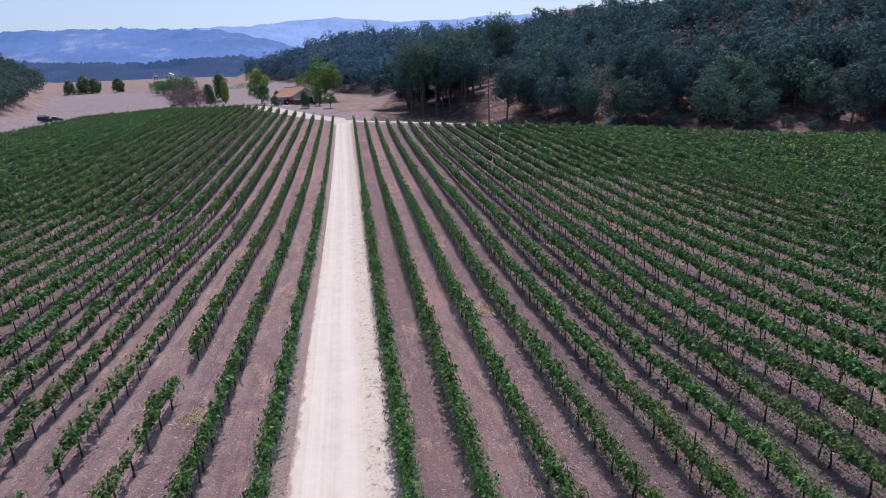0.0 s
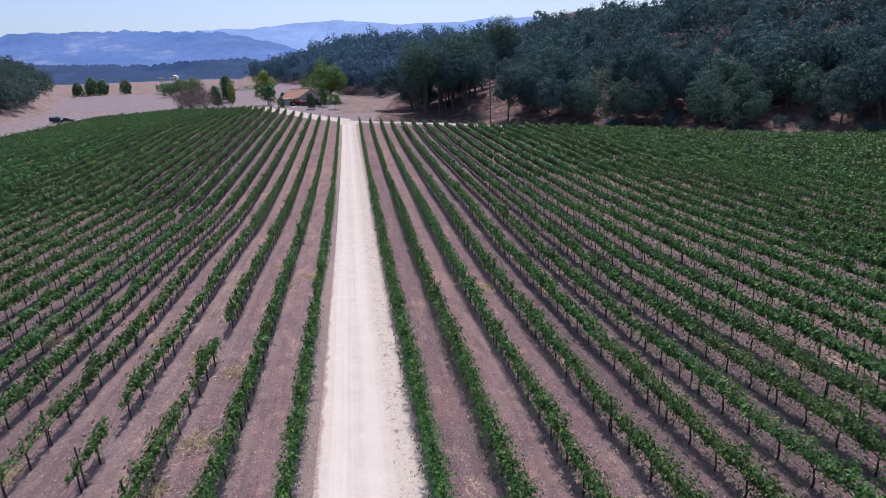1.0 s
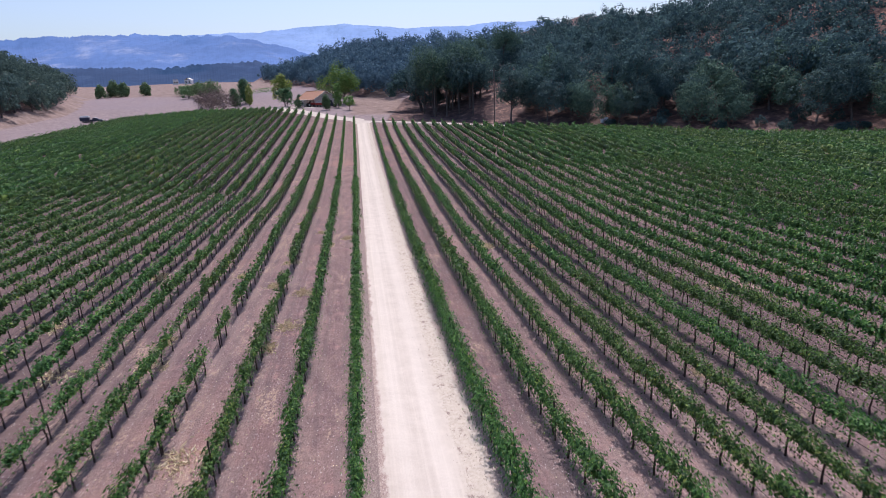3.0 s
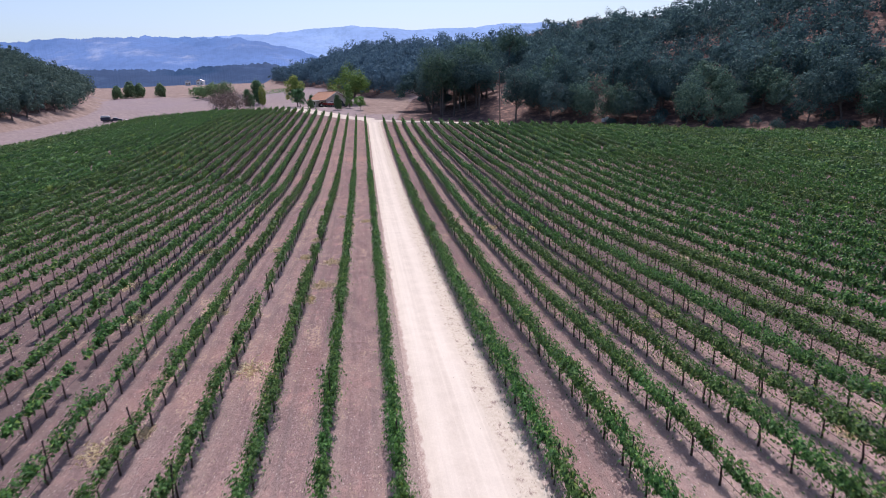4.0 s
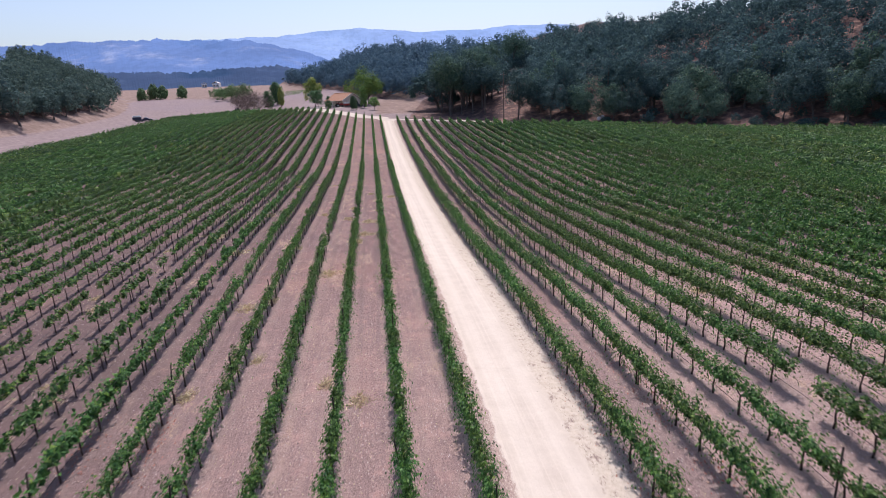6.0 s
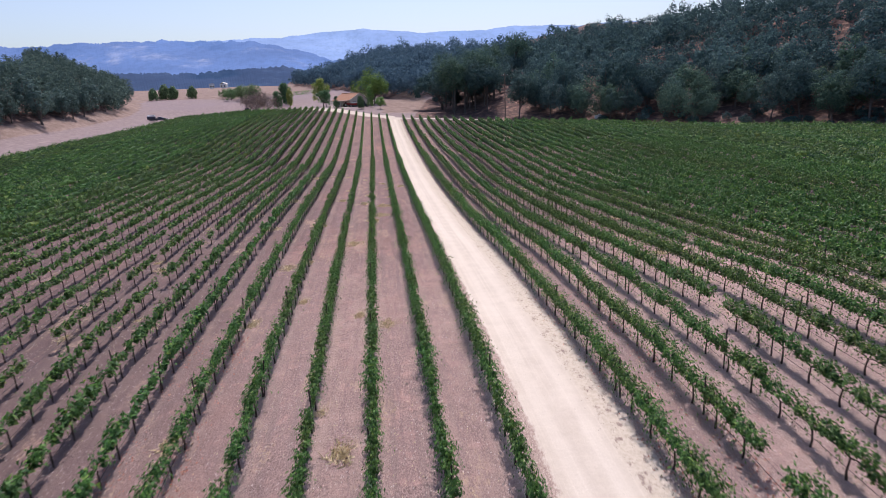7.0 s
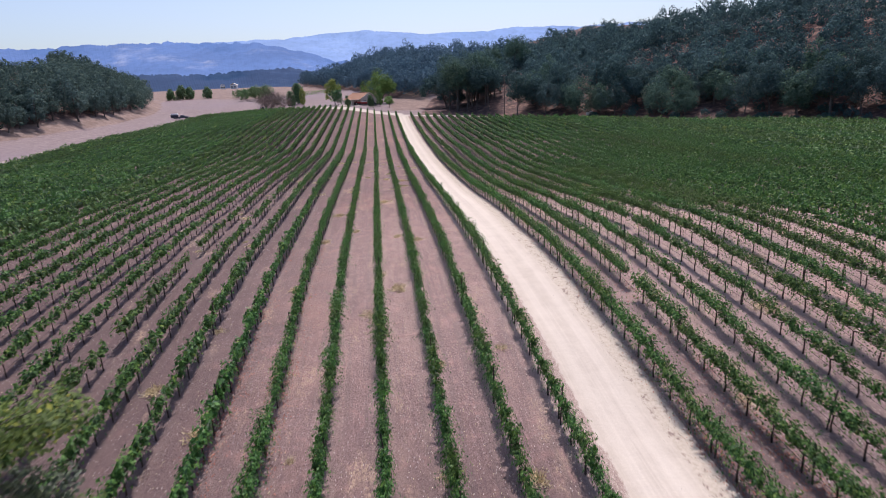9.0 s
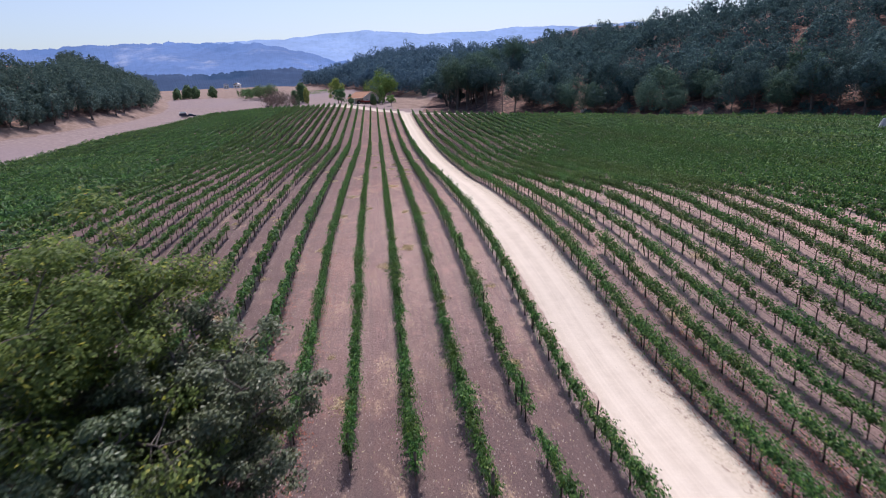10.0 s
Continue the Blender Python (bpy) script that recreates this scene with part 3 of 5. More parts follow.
def vine_foliage(rng, shoots, per, length, vigour, size, low, rings=0, tri=False, spread=0.4, far=False):
    """Leaves of one trained vine along y: many shoots that rise from the arms, arch over and hang."""
    y0 = (length / 2 * rng.uniform(-1, 1, shoots))[:, None]
    side = rng.choice([-1.0, 1.0], shoots)[:, None]
    reach = rng.uniform(0.05, spread, shoots)[:, None] * vigour
    stray = rng.random((shoots, 1)) < (0.0 if far else 0.07)
    reach = np.where(stray, reach + 0.30, reach)
    rise = rng.uniform(0.62 if far else 0.35, 1.0, shoots)[:, None] * vigour
    rise *= 1.05 - 0.12 * np.abs(y0) / (length / 2)
    hang = rng.uniform(0.0, 1.0, shoots)[:, None] ** 0.8
    hang = np.where(stray, np.maximum(hang, 0.8), hang)
    u = np.linspace(0.06, 1.0, per)[None, :] * rng.uniform(0.85, 1.0, shoots)[:, None]
    tip = rise * (1 - hang) + hang * (low - 0.92)
    z = 0.92 + rise * 2.2 * u + (tip - 2.2 * rise) * u * u
    x = side * (0.03 + reach * u**1.1)
    y = y0 + rng.normal(0, 0.26, shoots)[:, None] * u
    C = np.stack([x, y, z], -1).reshape(-1, 3) + rng.normal(0, 0.045, (shoots * per, 3))
    N = np.stack([side * (0.3 + 0.75 * u), 0 * u, 1.0 - 0.75 * u], -1).reshape(-1, 3) + rng.normal(0, 0.42, (shoots * per, 3))
    fade = np.broadcast_to(1.15 - 0.55 * u, (shoots, per)).ravel()
    heart = []
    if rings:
        # a plain tube added for the shaded heart of the hedge, hidden by the leaves
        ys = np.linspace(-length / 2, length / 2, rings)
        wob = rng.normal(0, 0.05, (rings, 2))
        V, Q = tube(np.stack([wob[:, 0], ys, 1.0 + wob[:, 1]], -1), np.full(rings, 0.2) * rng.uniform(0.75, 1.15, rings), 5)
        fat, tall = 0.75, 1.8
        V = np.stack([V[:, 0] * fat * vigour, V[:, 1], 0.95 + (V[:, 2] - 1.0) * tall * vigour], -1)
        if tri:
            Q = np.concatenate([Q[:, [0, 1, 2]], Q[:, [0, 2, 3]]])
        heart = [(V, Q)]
    D = np.stack([side * reach + 0 * u, 0 * u, 2.2 * rise + 2 * (tip - 2.2 * rise) * u], -1).reshape(-1, 3)
    D /= np.linalg.norm(D, axis=1)[:, None] + 1e-6
    return joined(heart + [leaves(rng, C, N, size * 1.12 * fade, size * (0.7 if tri else 0.52) * fade, D - np.array([0, 0, 0.3]), tri)])


def vine_wood(rng, sides=5):
    """Trunk with two arms along the wire."""
    bx, by = rng.normal(0, 0.05), rng.normal(0, 0.06)
    pieces = [tube([(0, 0, -0.08), (bx, by, 0.3), (bx * 0.4, by * 0.3, 0.6), (0, 0, 0.84)], [0.055, 0.042, 0.038, 0.03], sides)]
    for s in (-1, 1):
        pieces.append(tube([(0, 0, 0.8), (0.02, s * 0.25, 0.9), (0, s * 0.82, 0.9)], [0.03, 0.024, 0.015], 4))
    return joined(pieces)


vrng = np.random.default_rng(11)
NEAR_LEAF = [[vine_foliage(vrng, c, m, 2.0, v, 0.182, low, spread=w) for _ in range(6)] for c, m, v, low, w in ((26, 8, 0.9, 0.7, 0.34), (58, 9, 1.16, 0.48, 0.37), (78, 9, 1.4, 0.12, 0.46))]
MID_LEAF = [[vine_foliage(vrng, c, 7, 1.95, v, 0.235, low, 0, True, w) for _ in range(5)] for c, v, low, w in ((20, 0.98, 0.66, 0.34), (34, 1.22, 0.46, 0.37), (44, 1.46, 0.22, 0.44))]
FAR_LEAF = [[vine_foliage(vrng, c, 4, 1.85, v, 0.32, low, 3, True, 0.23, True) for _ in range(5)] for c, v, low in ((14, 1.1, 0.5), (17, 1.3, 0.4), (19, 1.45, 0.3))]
WOOD = [vine_wood(vrng) for _ in range(5)]
WOOD_FAR = [tube([(0, 0, -0.05), (0, 0, 0.85)], [0.05, 0.04], 3) for _ in range(2)]


def vigour_at(u, y, rng):
    """0 weak, 1 middling, 2 lush, as the plots grow."""
    v = 1.12 + 0.28 * wave(u, y, 17, 0.3) + rng.normal(0, 0.33)
    v += 1.5 * np.exp(-((u - 2.3) / 2.4) ** 2) + 0.45 * np.exp(-((u - 9) / 5) ** 2) * (y > -5)
    v -= 0.85 * np.exp(-((u + 31) / 12) ** 2 - ((y - 2) / 42) ** 2) + 0.8 * np.exp(-((u + 13) / 4) ** 2 - ((y - 25) / 14) ** 2)
    v += 0.7 * np.clip((y - 45) / 50, 0, 1) + 0.6 * np.clip((abs(u) - 45) / 30, 0, 1)
    v += 0.38 + 0.5 * np.clip((y + 5) / 28, 0, 1) + 0.8 * np.clip((u - 14) / 16, 0, 1) * np.clip((y + 55) / 25, 0, 1) if u > 0 else 0.0
    return int(np.clip(round(v), 0, 2))


ROWS_U = [ROW_L - PITCH * k for k in range(35)][::-1] + [ROW_R + PITCH * k for k in range(45)]
NEAR_MESH = [[(mesh_of("foliage", *f, M_VINE)) for f in group] for group in NEAR_LEAF]
WOOD_MESH = [mesh_of("trunk", *w, M_VBARK, True) for w in WOOD]
SINGLE = (-15.8, 9.5, -56.0, -3.0)    # the stretch where each vine is a thing of its own


def row_of_vines(u, rng):
    leaf_near, leaf_mid, leaf_far, wood = [], [], [], []
    y = float(near_end(u)) + 1.2
    stop = float(far_end(u)) - 1.0
    first, last = y, stop
    singles = []
    while y < stop:
        x = u + LEAN_X * y
        lvl = vigour_at(u, y, rng)
        missing = rng.random() < (0.05 if lvl == 0 else 0.006)
        near = -20 < u < 22 and y < 22
        mid = -50 < u < 60 and y < 75
        if not missing:
            z = land_at(x, y)
            flip = rng.choice([-1.0, 1.0])
            sc = rng.uniform(0.9, 1.1)
            if SINGLE[0] < u < SINGLE[1] and SINGLE[2] < y < SINGLE[3]:
                singles.append((x, y, z, flip, sc, lvl))
            else:
                bank, out = (NEAR_LEAF, leaf_near) if near else (MID_LEAF, leaf_mid) if mid else (FAR_LEAF, leaf_far)
                f = bank[lvl][int(rng.integers(len(bank[lvl])))]
                s = np.array([flip, flip, 1.0])
                out.append((f[0] * s * sc + (x, y, z), f[1]))
                w = WOOD[int(rng.integers(len(WOOD)))] if near else WOOD_FAR[0]
                if near or mid or y < 140:
                    wood.append((w[0] * s + (x, y, z), w[1]))
        y += VINE_STEP
    row = hold("vine_row", u + LEAN_X * first, first, land_at(u + LEAN_X * first, first))
    back = row.matrix_world.translation
    for leafy in (leaf_near, leaf_mid + leaf_far):
        if leafy:
            V, Q = joined(leafy)
            attach("foliage", mesh_of("foliage", V - np.array(back), Q, M_VINE), row)
    if wood:
        V, Q = joined(wood)
        attach("trunks", mesh_of("trunks", V - np.array(back), Q, M_VBARK, True), row, "dark gnarled vine trunks in a line")
    if -40 < u < 34:
        ys = np.arange(first, min(last, 70), 3.5)
        for nm, hgt, r, mat_ in (("drip_hose", 0.45, 0.012, M_HOSE), ("wire", 0.9, 0.006, M_STEEL)):
            xs = u + LEAN_X * ys
            V, Q = tube(np.stack([xs, ys, land(xs, ys) + hgt], -1), np.full(len(ys), r), 3)
            attach(nm, mesh_of(nm, V - np.array(back), Q, mat_), row)
    tagged(row, "long row of green trellised grapevines on bare soil", "vine row", "vineyard rows", "stuff")
    return singles


rng = np.random.default_rng(5)
single_vines = []
for u_row in ROWS_U:
    single_vines += row_of_vines(u_row, rng)
VIGOUR_LABEL = ["thin young grapevine with sparse green leaves", "green grapevine with a dark trunk on a trellis", "lush bushy grapevine with trailing green shoots"]
for x, y, z, flip, sc, lvl in single_vines:
    v = hold("grapevine", x, y, z, 0 if flip > 0 else math.pi)
    v.scale = (sc, 1, sc)
    attach("trunk", WOOD_MESH[int(rng.integers(5))], v)
    attach("foliage", NEAR_MESH[lvl][int(rng.integers(6))], v)
    tagged(v, VIGOUR_LABEL[lvl], "grapevine", "vines of the near rows")


# ---- trees ----
def crown_cards(rng, centres, radii, per, size, tri=False, up=0.2):
    centres = np.asarray(centres, float)
    mid = centres.mean(0)
    span = np.abs(centres - mid).max(0) + 1e-6
    C, N = [], []
    for c, r in zip(centres, radii):
        d = rng.normal(size=(per, 3))
        d /= np.linalg.norm(d, axis=1)[:, None]
        rad = rng.uniform(0.66, 1.07, per)[:, None]
        C.append(c + d * rad * np.asarray(r))
        N.append(1.15 * d + 0.35 * (c - mid) / span + np.array([0, 0, up]) + rng.normal(0, 0.25, (per, 3)))
    return leaves(rng, np.concatenate(C), np.concatenate(N), size, size * 0.8, None, tri)


def broad_tree(seed, height, width, clumps, per, size, bole=0.2, squat=0.8, limb=1.0, tri=False):
    """Wood and crown of a spreading tree: limbs lead to clumps of leaves that fill an uneven dome."""
    r = np.random.default_rng(seed)
    lean = r.normal(0, 0.04, 2) * height
    fork = bole * height
    wood = [tube([(0, 0, -0.6), (lean[0] * 0.2, lean[1] * 0.2, fork * 0.5), (lean[0] * 0.5, lean[1] * 0.5, fork), (lean[0], lean[1], height * 0.7)],
                 np.array([0.034, 0.027, 0.022, 0.008]) * height * limb, 7)]
    mid, half = height * (bole * 0.8 + 1.0) / 2, height * (1 - bole * 0.8) / 2
    lop = r.normal(0, 0.18, 3)
    centres, radii = [], []
    for k in range(clumps):
        f = (k + 0.5) / clumps
        cz = 1 - 2 * f * 0.93
        a = k * 2.39996 + r.uniform(-0.3, 0.3)
        ring = np.sqrt(max(0.0, 1 - cz * cz))
        reach = r.uniform(0.42, 1.08) * (1 + lop[0] * np.cos(a) + lop[1] * np.sin(2 * a))
        wide = width * 0.5 * (1.0 if cz < 0.2 else 0.93)
        c = np.array([lean[0] + wide * ring * np.cos(a) * reach, lean[1] + wide * ring * np.sin(a) * reach, mid + half * cz * reach * (0.92 if cz > 0 else 0.85)])
        s = width * r.uniform(0.11, 0.23)
        centres.append(c)
        radii.append(np.array([s, s, s * squat * r.uniform(0.85, 1.25)]))
        if k % 3 == 0:
            base = np.array([lean[0] * 0.5, lean[1] * 0.5, fork * r.uniform(0.8, 1.5)])
            midp = (base + c) / 2 + np.array([0, 0, -0.04 * height])
            wood.append(tube([base, midp, c], np.array([0.013, 0.008, 0.003]) * height * limb, 5))
    return joined(wood), crown_cards(r, centres, radii, per, size, tri)


def upright_tree(seed, height, width, clumps, per, size):
    """A narrow or egg-shaped tree, leafy almost to the ground."""
    r = np.random.default_rng(seed)
    wood = [tube([(0, 0, -0.4), (0, 0, height * 0.5), (0.05, 0, height * 0.9)], [0.02 * height, 0.013 * height, 0.004 * height], 6)]
    centres, radii = [], []
    for k in range(clumps):
        f = (k + 0.5) / clumps
        a = k * 2.4
        w = width * 0.5 * np.sin(np.pi * min(1, 0.18 + 0.8 * f)) ** 0.8
        rad = w * r.uniform(0.25, 0.75)
        centres.append((rad * np.cos(a), rad * np.sin(a), height * (0.16 + 0.8 * f)))
        radii.append(np.array([1, 1, 1.2]) * width * r.uniform(0.13, 0.2))
        if k % 3 == 0:
            wood.append(tube([(0, 0, height * (0.12 + 0.7 * f)), centres[-1]], [0.008 * height, 0.003 * height], 4))
    return joined(wood), crown_cards(r, centres, radii, per, size)


def tree_kind(name, shape, leaf_mat):
    (wv, wq), (cv, cq) = shape
    return mesh_of("trunk", wv, wq, M_BARK, True), mesh_of("crown", cv, cq, leaf_mat)


def plant(name, kind, x, y, turn, scale, label, category, group="", sink=0.15):
    t = hold(name, x, y, land_at(x, y) - sink * scale, turn)
    t.scale = (scale,) * 3
    attach("trunk", kind[0], t)
    attach("crown", kind[1], t)
    return tagged(t, label, category, group)


OAK_SIZES = [(14, 11.5), (17, 10), (12, 12), (15, 9), (19, 10.5), (14.5, 12.5)]
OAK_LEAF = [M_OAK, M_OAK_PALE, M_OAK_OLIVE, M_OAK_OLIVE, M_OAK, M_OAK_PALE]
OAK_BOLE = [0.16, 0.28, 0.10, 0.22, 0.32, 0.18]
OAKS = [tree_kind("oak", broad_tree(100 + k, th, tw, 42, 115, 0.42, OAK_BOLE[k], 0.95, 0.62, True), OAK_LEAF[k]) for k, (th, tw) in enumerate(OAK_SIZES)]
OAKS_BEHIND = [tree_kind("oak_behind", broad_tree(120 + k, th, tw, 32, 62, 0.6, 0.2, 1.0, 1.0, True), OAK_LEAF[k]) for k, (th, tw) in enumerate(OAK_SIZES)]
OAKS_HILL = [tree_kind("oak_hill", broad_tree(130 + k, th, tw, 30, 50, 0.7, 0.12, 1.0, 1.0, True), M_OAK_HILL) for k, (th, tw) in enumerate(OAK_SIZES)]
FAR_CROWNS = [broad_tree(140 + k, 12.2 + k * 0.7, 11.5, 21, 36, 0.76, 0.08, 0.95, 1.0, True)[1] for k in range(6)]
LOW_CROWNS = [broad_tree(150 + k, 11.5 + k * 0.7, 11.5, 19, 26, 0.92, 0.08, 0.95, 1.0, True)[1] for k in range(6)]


# openings in the woods where the reddish slope shows
CLEARINGS = [(7, 247, 8.0), (13, 234, 9.0), (21, 218, 7.0), (26, 176, 12.0), (32, 164, 9.0), (27, 200, 10.0), (41, 158, 7.5), (45, 171, 8.0), (50, 186, 8.5), (55, 203, 8.5), (59, 219, 8.5), (68, 243, 5.0), (67, 146, 6.5), (98, 118, 5.0)]


def wooded(line, side, seed, spacing, depth, xlim, ylim, cap, front=-2.5):
    """Where the trees of a wooded slope stand: no two too close, none before its edge."""
    r = np.random.default_rng(seed)
    cand = np.stack([r.uniform(*xlim, 60000), r.uniform(*ylim, 60000)], -1)
    d = beyond(line, cand[:, 0], cand[:, 1], side)
    ok = (d > front) & (d < depth)
    for gx, gy, gr in CLEARINGS:
        ok &= np.hypot(cand[:, 0] - gx, cand[:, 1] - gy) > gr
    spots = np.zeros((cap, 3))
    n = 0
    for (x, y), q in zip(cand[ok], d[ok]):
        gap = spacing * (0.82 if q < 14 else 1.0) * (0.8 + 0.4 * r.random()) * (1 + q / 260) * (1 + max(0, y - 260) / 500)
        if n and ((spots[:n, 0] - x) ** 2 + (spots[:n, 1] - y) ** 2).min() < gap * gap:
            continue
        spots[n] = (x, y, q)
        n += 1
        if n == cap:
            break
    return spots[:n]


def dress(spots, seed, single, label, group, size, stuff_name, stuff_label, leaf, front):
    """The nearest trees as things, the crowns behind them as one body of woods."""
    r = np.random.default_rng(seed)
    spots = spots[np.argsort(spots[:, 2] + np.maximum(0, spots[:, 1] - 240) * 2)]
    rest = []
    for k, (x, y, d) in enumerate(spots):
        s = r.uniform(0.62, 1.15) * size
        if k < single:
            bank = front if k < single * 0.5 else OAKS_HILL if front is OAKS_HILL else OAKS_BEHIND
            plant("oak_tree", bank[int(r.integers(len(bank)))], x, y, r.uniform(0, 6.28), s, label, "oak tree", group, 0.6 if front is OAKS_HILL else 0.15)
        else:
            bank = FAR_CROWNS if leaf is M_OAK else LOW_CROWNS
            V, Q = bank[int(r.integers(len(bank)))]
            a = r.uniform(0, 6.28)
            R = np.array([[np.cos(a), -np.sin(a), 0], [np.sin(a), np.cos(a), 0], [0, 0, 1]])
            rest.append((V @ R.T * s + (x, y, land_at(x, y)), Q))
    if rest:
        V, Q = joined(rest)
        tagged(new(stuff_name, mesh_of(stuff_name, V, Q, leaf)), stuff_label, "woods", kind="stuff")


right_wood = wooded(WOOD_R, 1, 21, 5.3, 125, (-80, 270), (-60, 320), 720, 0.0)
distant = (right_wood[:, 1] > 232) & (right_wood[:, 0] < 60)
behind, right_wood = right_wood[distant], right_wood[~distant]
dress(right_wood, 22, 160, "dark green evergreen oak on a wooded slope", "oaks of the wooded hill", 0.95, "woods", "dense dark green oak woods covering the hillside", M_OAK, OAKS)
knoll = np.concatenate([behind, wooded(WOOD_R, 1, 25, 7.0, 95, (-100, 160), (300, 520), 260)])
dress(knoll, 23, 0, "", "", 1.0, "knoll_woods", "oak woods on the far knoll, coloured bluish green for haze", M_OAK_HAZED, OAKS)
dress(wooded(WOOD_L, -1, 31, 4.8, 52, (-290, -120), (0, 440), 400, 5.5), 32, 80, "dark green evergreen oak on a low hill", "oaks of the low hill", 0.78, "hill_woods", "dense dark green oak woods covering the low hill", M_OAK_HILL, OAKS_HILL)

# low scrub along the foot of the wood
SCRUB = [tree_kind("scrub", broad_tree(160 + k, 4.0 + k, 6.5, 22, 70, 0.34, 0.0, 0.8, 1.0, True), (M_OAK, M_OAK_PALE, M_OAK)[k]) for k in range(3)]
scrub_rng = np.random.default_rng(27)
scrub_spots = wooded(WOOD_R, 1, 28, 6.0, 6, (10, 190), (20, 215), 60)
for x, y, d in scrub_spots[np.argsort(scrub_spots[:, 1])][:44]:
    if 38 < x < 47 or scrub_rng.random() < 0.25:
        continue
    plant("oak_scrub", SCRUB[int(scrub_rng.integers(3))], x + 1.0, y + 1.0, scrub_rng.uniform(0, 6.28), scrub_rng.uniform(0.35, 0.8), "low dark oak scrub at the foot of the wood", "shrub", "scrub along the wood")

# tall oaks on bare stems at the corner of the wood, over deep shade
TALL_OAKS = [tree_kind("tall_oak", broad_tree(180 + k, 18.5 + k, 12.5, 46, 110, 0.44, 0.56, 0.9, 0.42, True), OAK_LEAF[k]) for k in range(3)]
for k, (x, y) in enumerate(((24.5, 182), (29, 175), (34, 171), (31, 186), (30, 168), (27, 196), (36, 180), (25, 189), (26, 169), (33.5, 163), (22.5, 175.5), (26, 208), (31, 200), (23, 199), (29, 181), (33, 192), (20, 180), (22, 168.5))):
    plant("oak_tree", TALL_OAKS[k % 3], x, y, k * 1.3, 0.9 + 0.05 * (k % 4), "tall dark oak on a bare stem over deep shade", "oak tree", "oaks of the wooded hill")

# two that stand above the others on the skyline
for x, y, sc in ((61, 231, 1.0), (52, 236, 0.85)):
    plant("oak_tree", TALL_OAKS[2], x, y, x, sc, "very tall dark oak standing above the wood", "oak tree", "oaks of the wooded hill")

# the large walnut beside the start of the field, with a lower oak at its foot
def spray_tree(seed, height, width, limbs, sprays, per, length, slim):
    """A tree seen close by: limbs, twigs and ragged sprays of narrow leaves with gaps between them."""
    r = np.random.default_rng(seed)
    wood = [tube([(0, 0, -0.5), (0.1, 0.1, height * 0.2), (0.0, 0.2, height * 0.45), (0.2, 0.1, height * 0.8)], np.array([0.028, 0.022, 0.016, 0.004]) * height, 9)]
    C, N = [], []
    for k in range(limbs):
        a = k * 2.4 + r.uniform(-0.25, 0.25)
        f = (k + 0.5) / limbs
        z0 = height * (0.16 + 0.5 * f)
        out = width * 0.5 * np.sqrt(max(0.05, 1 - (abs(f - 0.38) / 0.72) ** 2)) * r.uniform(0.75, 1.05)
        tip = np.array([out * np.cos(a), out * np.sin(a), z0 + height * (0.10 + 0.24 * f)])
        bend = np.array([tip[0] * 0.5, tip[1] * 0.5, z0 + (tip[2] - z0) * 0.65])
        wood.append(tube([(0, 0.15, z0), bend, tip], np.array([0.010, 0.007, 0.002]) * height, 6))
        for _ in range(sprays):
            u = r.uniform(0.25, 1.0)
            base = (1 - u) ** 2 * np.array([0, 0.15, z0]) + 2 * u * (1 - u) * bend + u * u * tip
            side = r.normal(size=3) * np.array([1, 1, 0.6])
            side = side / np.linalg.norm(side) * width * r.uniform(0.06, 0.17)
            end = base + side + np.array([0, 0, 0.25])
            wood.append(tube([base, (base + end) / 2 + np.array([0, 0, 0.1]), end], [0.03, 0.018, 0.006], 4))
            size = width * r.uniform(0.055, 0.10)
            d = r.normal(size=(per, 3))
            d /= np.linalg.norm(d, axis=1)[:, None]
            C.append(end + d * (r.random(per) ** 0.45)[:, None] * np.array([size, size, size * 0.6]))
            N.append(0.5 * d + np.array([0, 0, 0.8]) + r.normal(0, 0.45, (per, 3)))
    return joined(wood), leaves(r, np.concatenate(C), np.concatenate(N), length, length * slim)


WALNUT = tree_kind("walnut", spray_tree(7, 11.9, 11.0, 28, 11, 290, 0.18, 0.5), M_NEAR)
plant("walnut_tree", WALNUT, -24.2, -57.0, 0.4, 1.0, "large leafy tree with yellowing top beside the vines", "tree")
NEAR_OAK = tree_kind("near_oak", spray_tree(9, 8.4, 7.0, 20, 11, 210, 0.145, 0.65), M_NEAR_OAK)
plant("oak_tree", NEAR_OAK, -20.2, -57.4, 1.1, 1.02, "dark greyish green oak standing close beside the vines", "oak tree")
plant("oak_tree", NEAR_OAK, -23.0, -61.6, 3.3, 0.95, "greyish green oak crowded under a taller walnut", "oak tree")


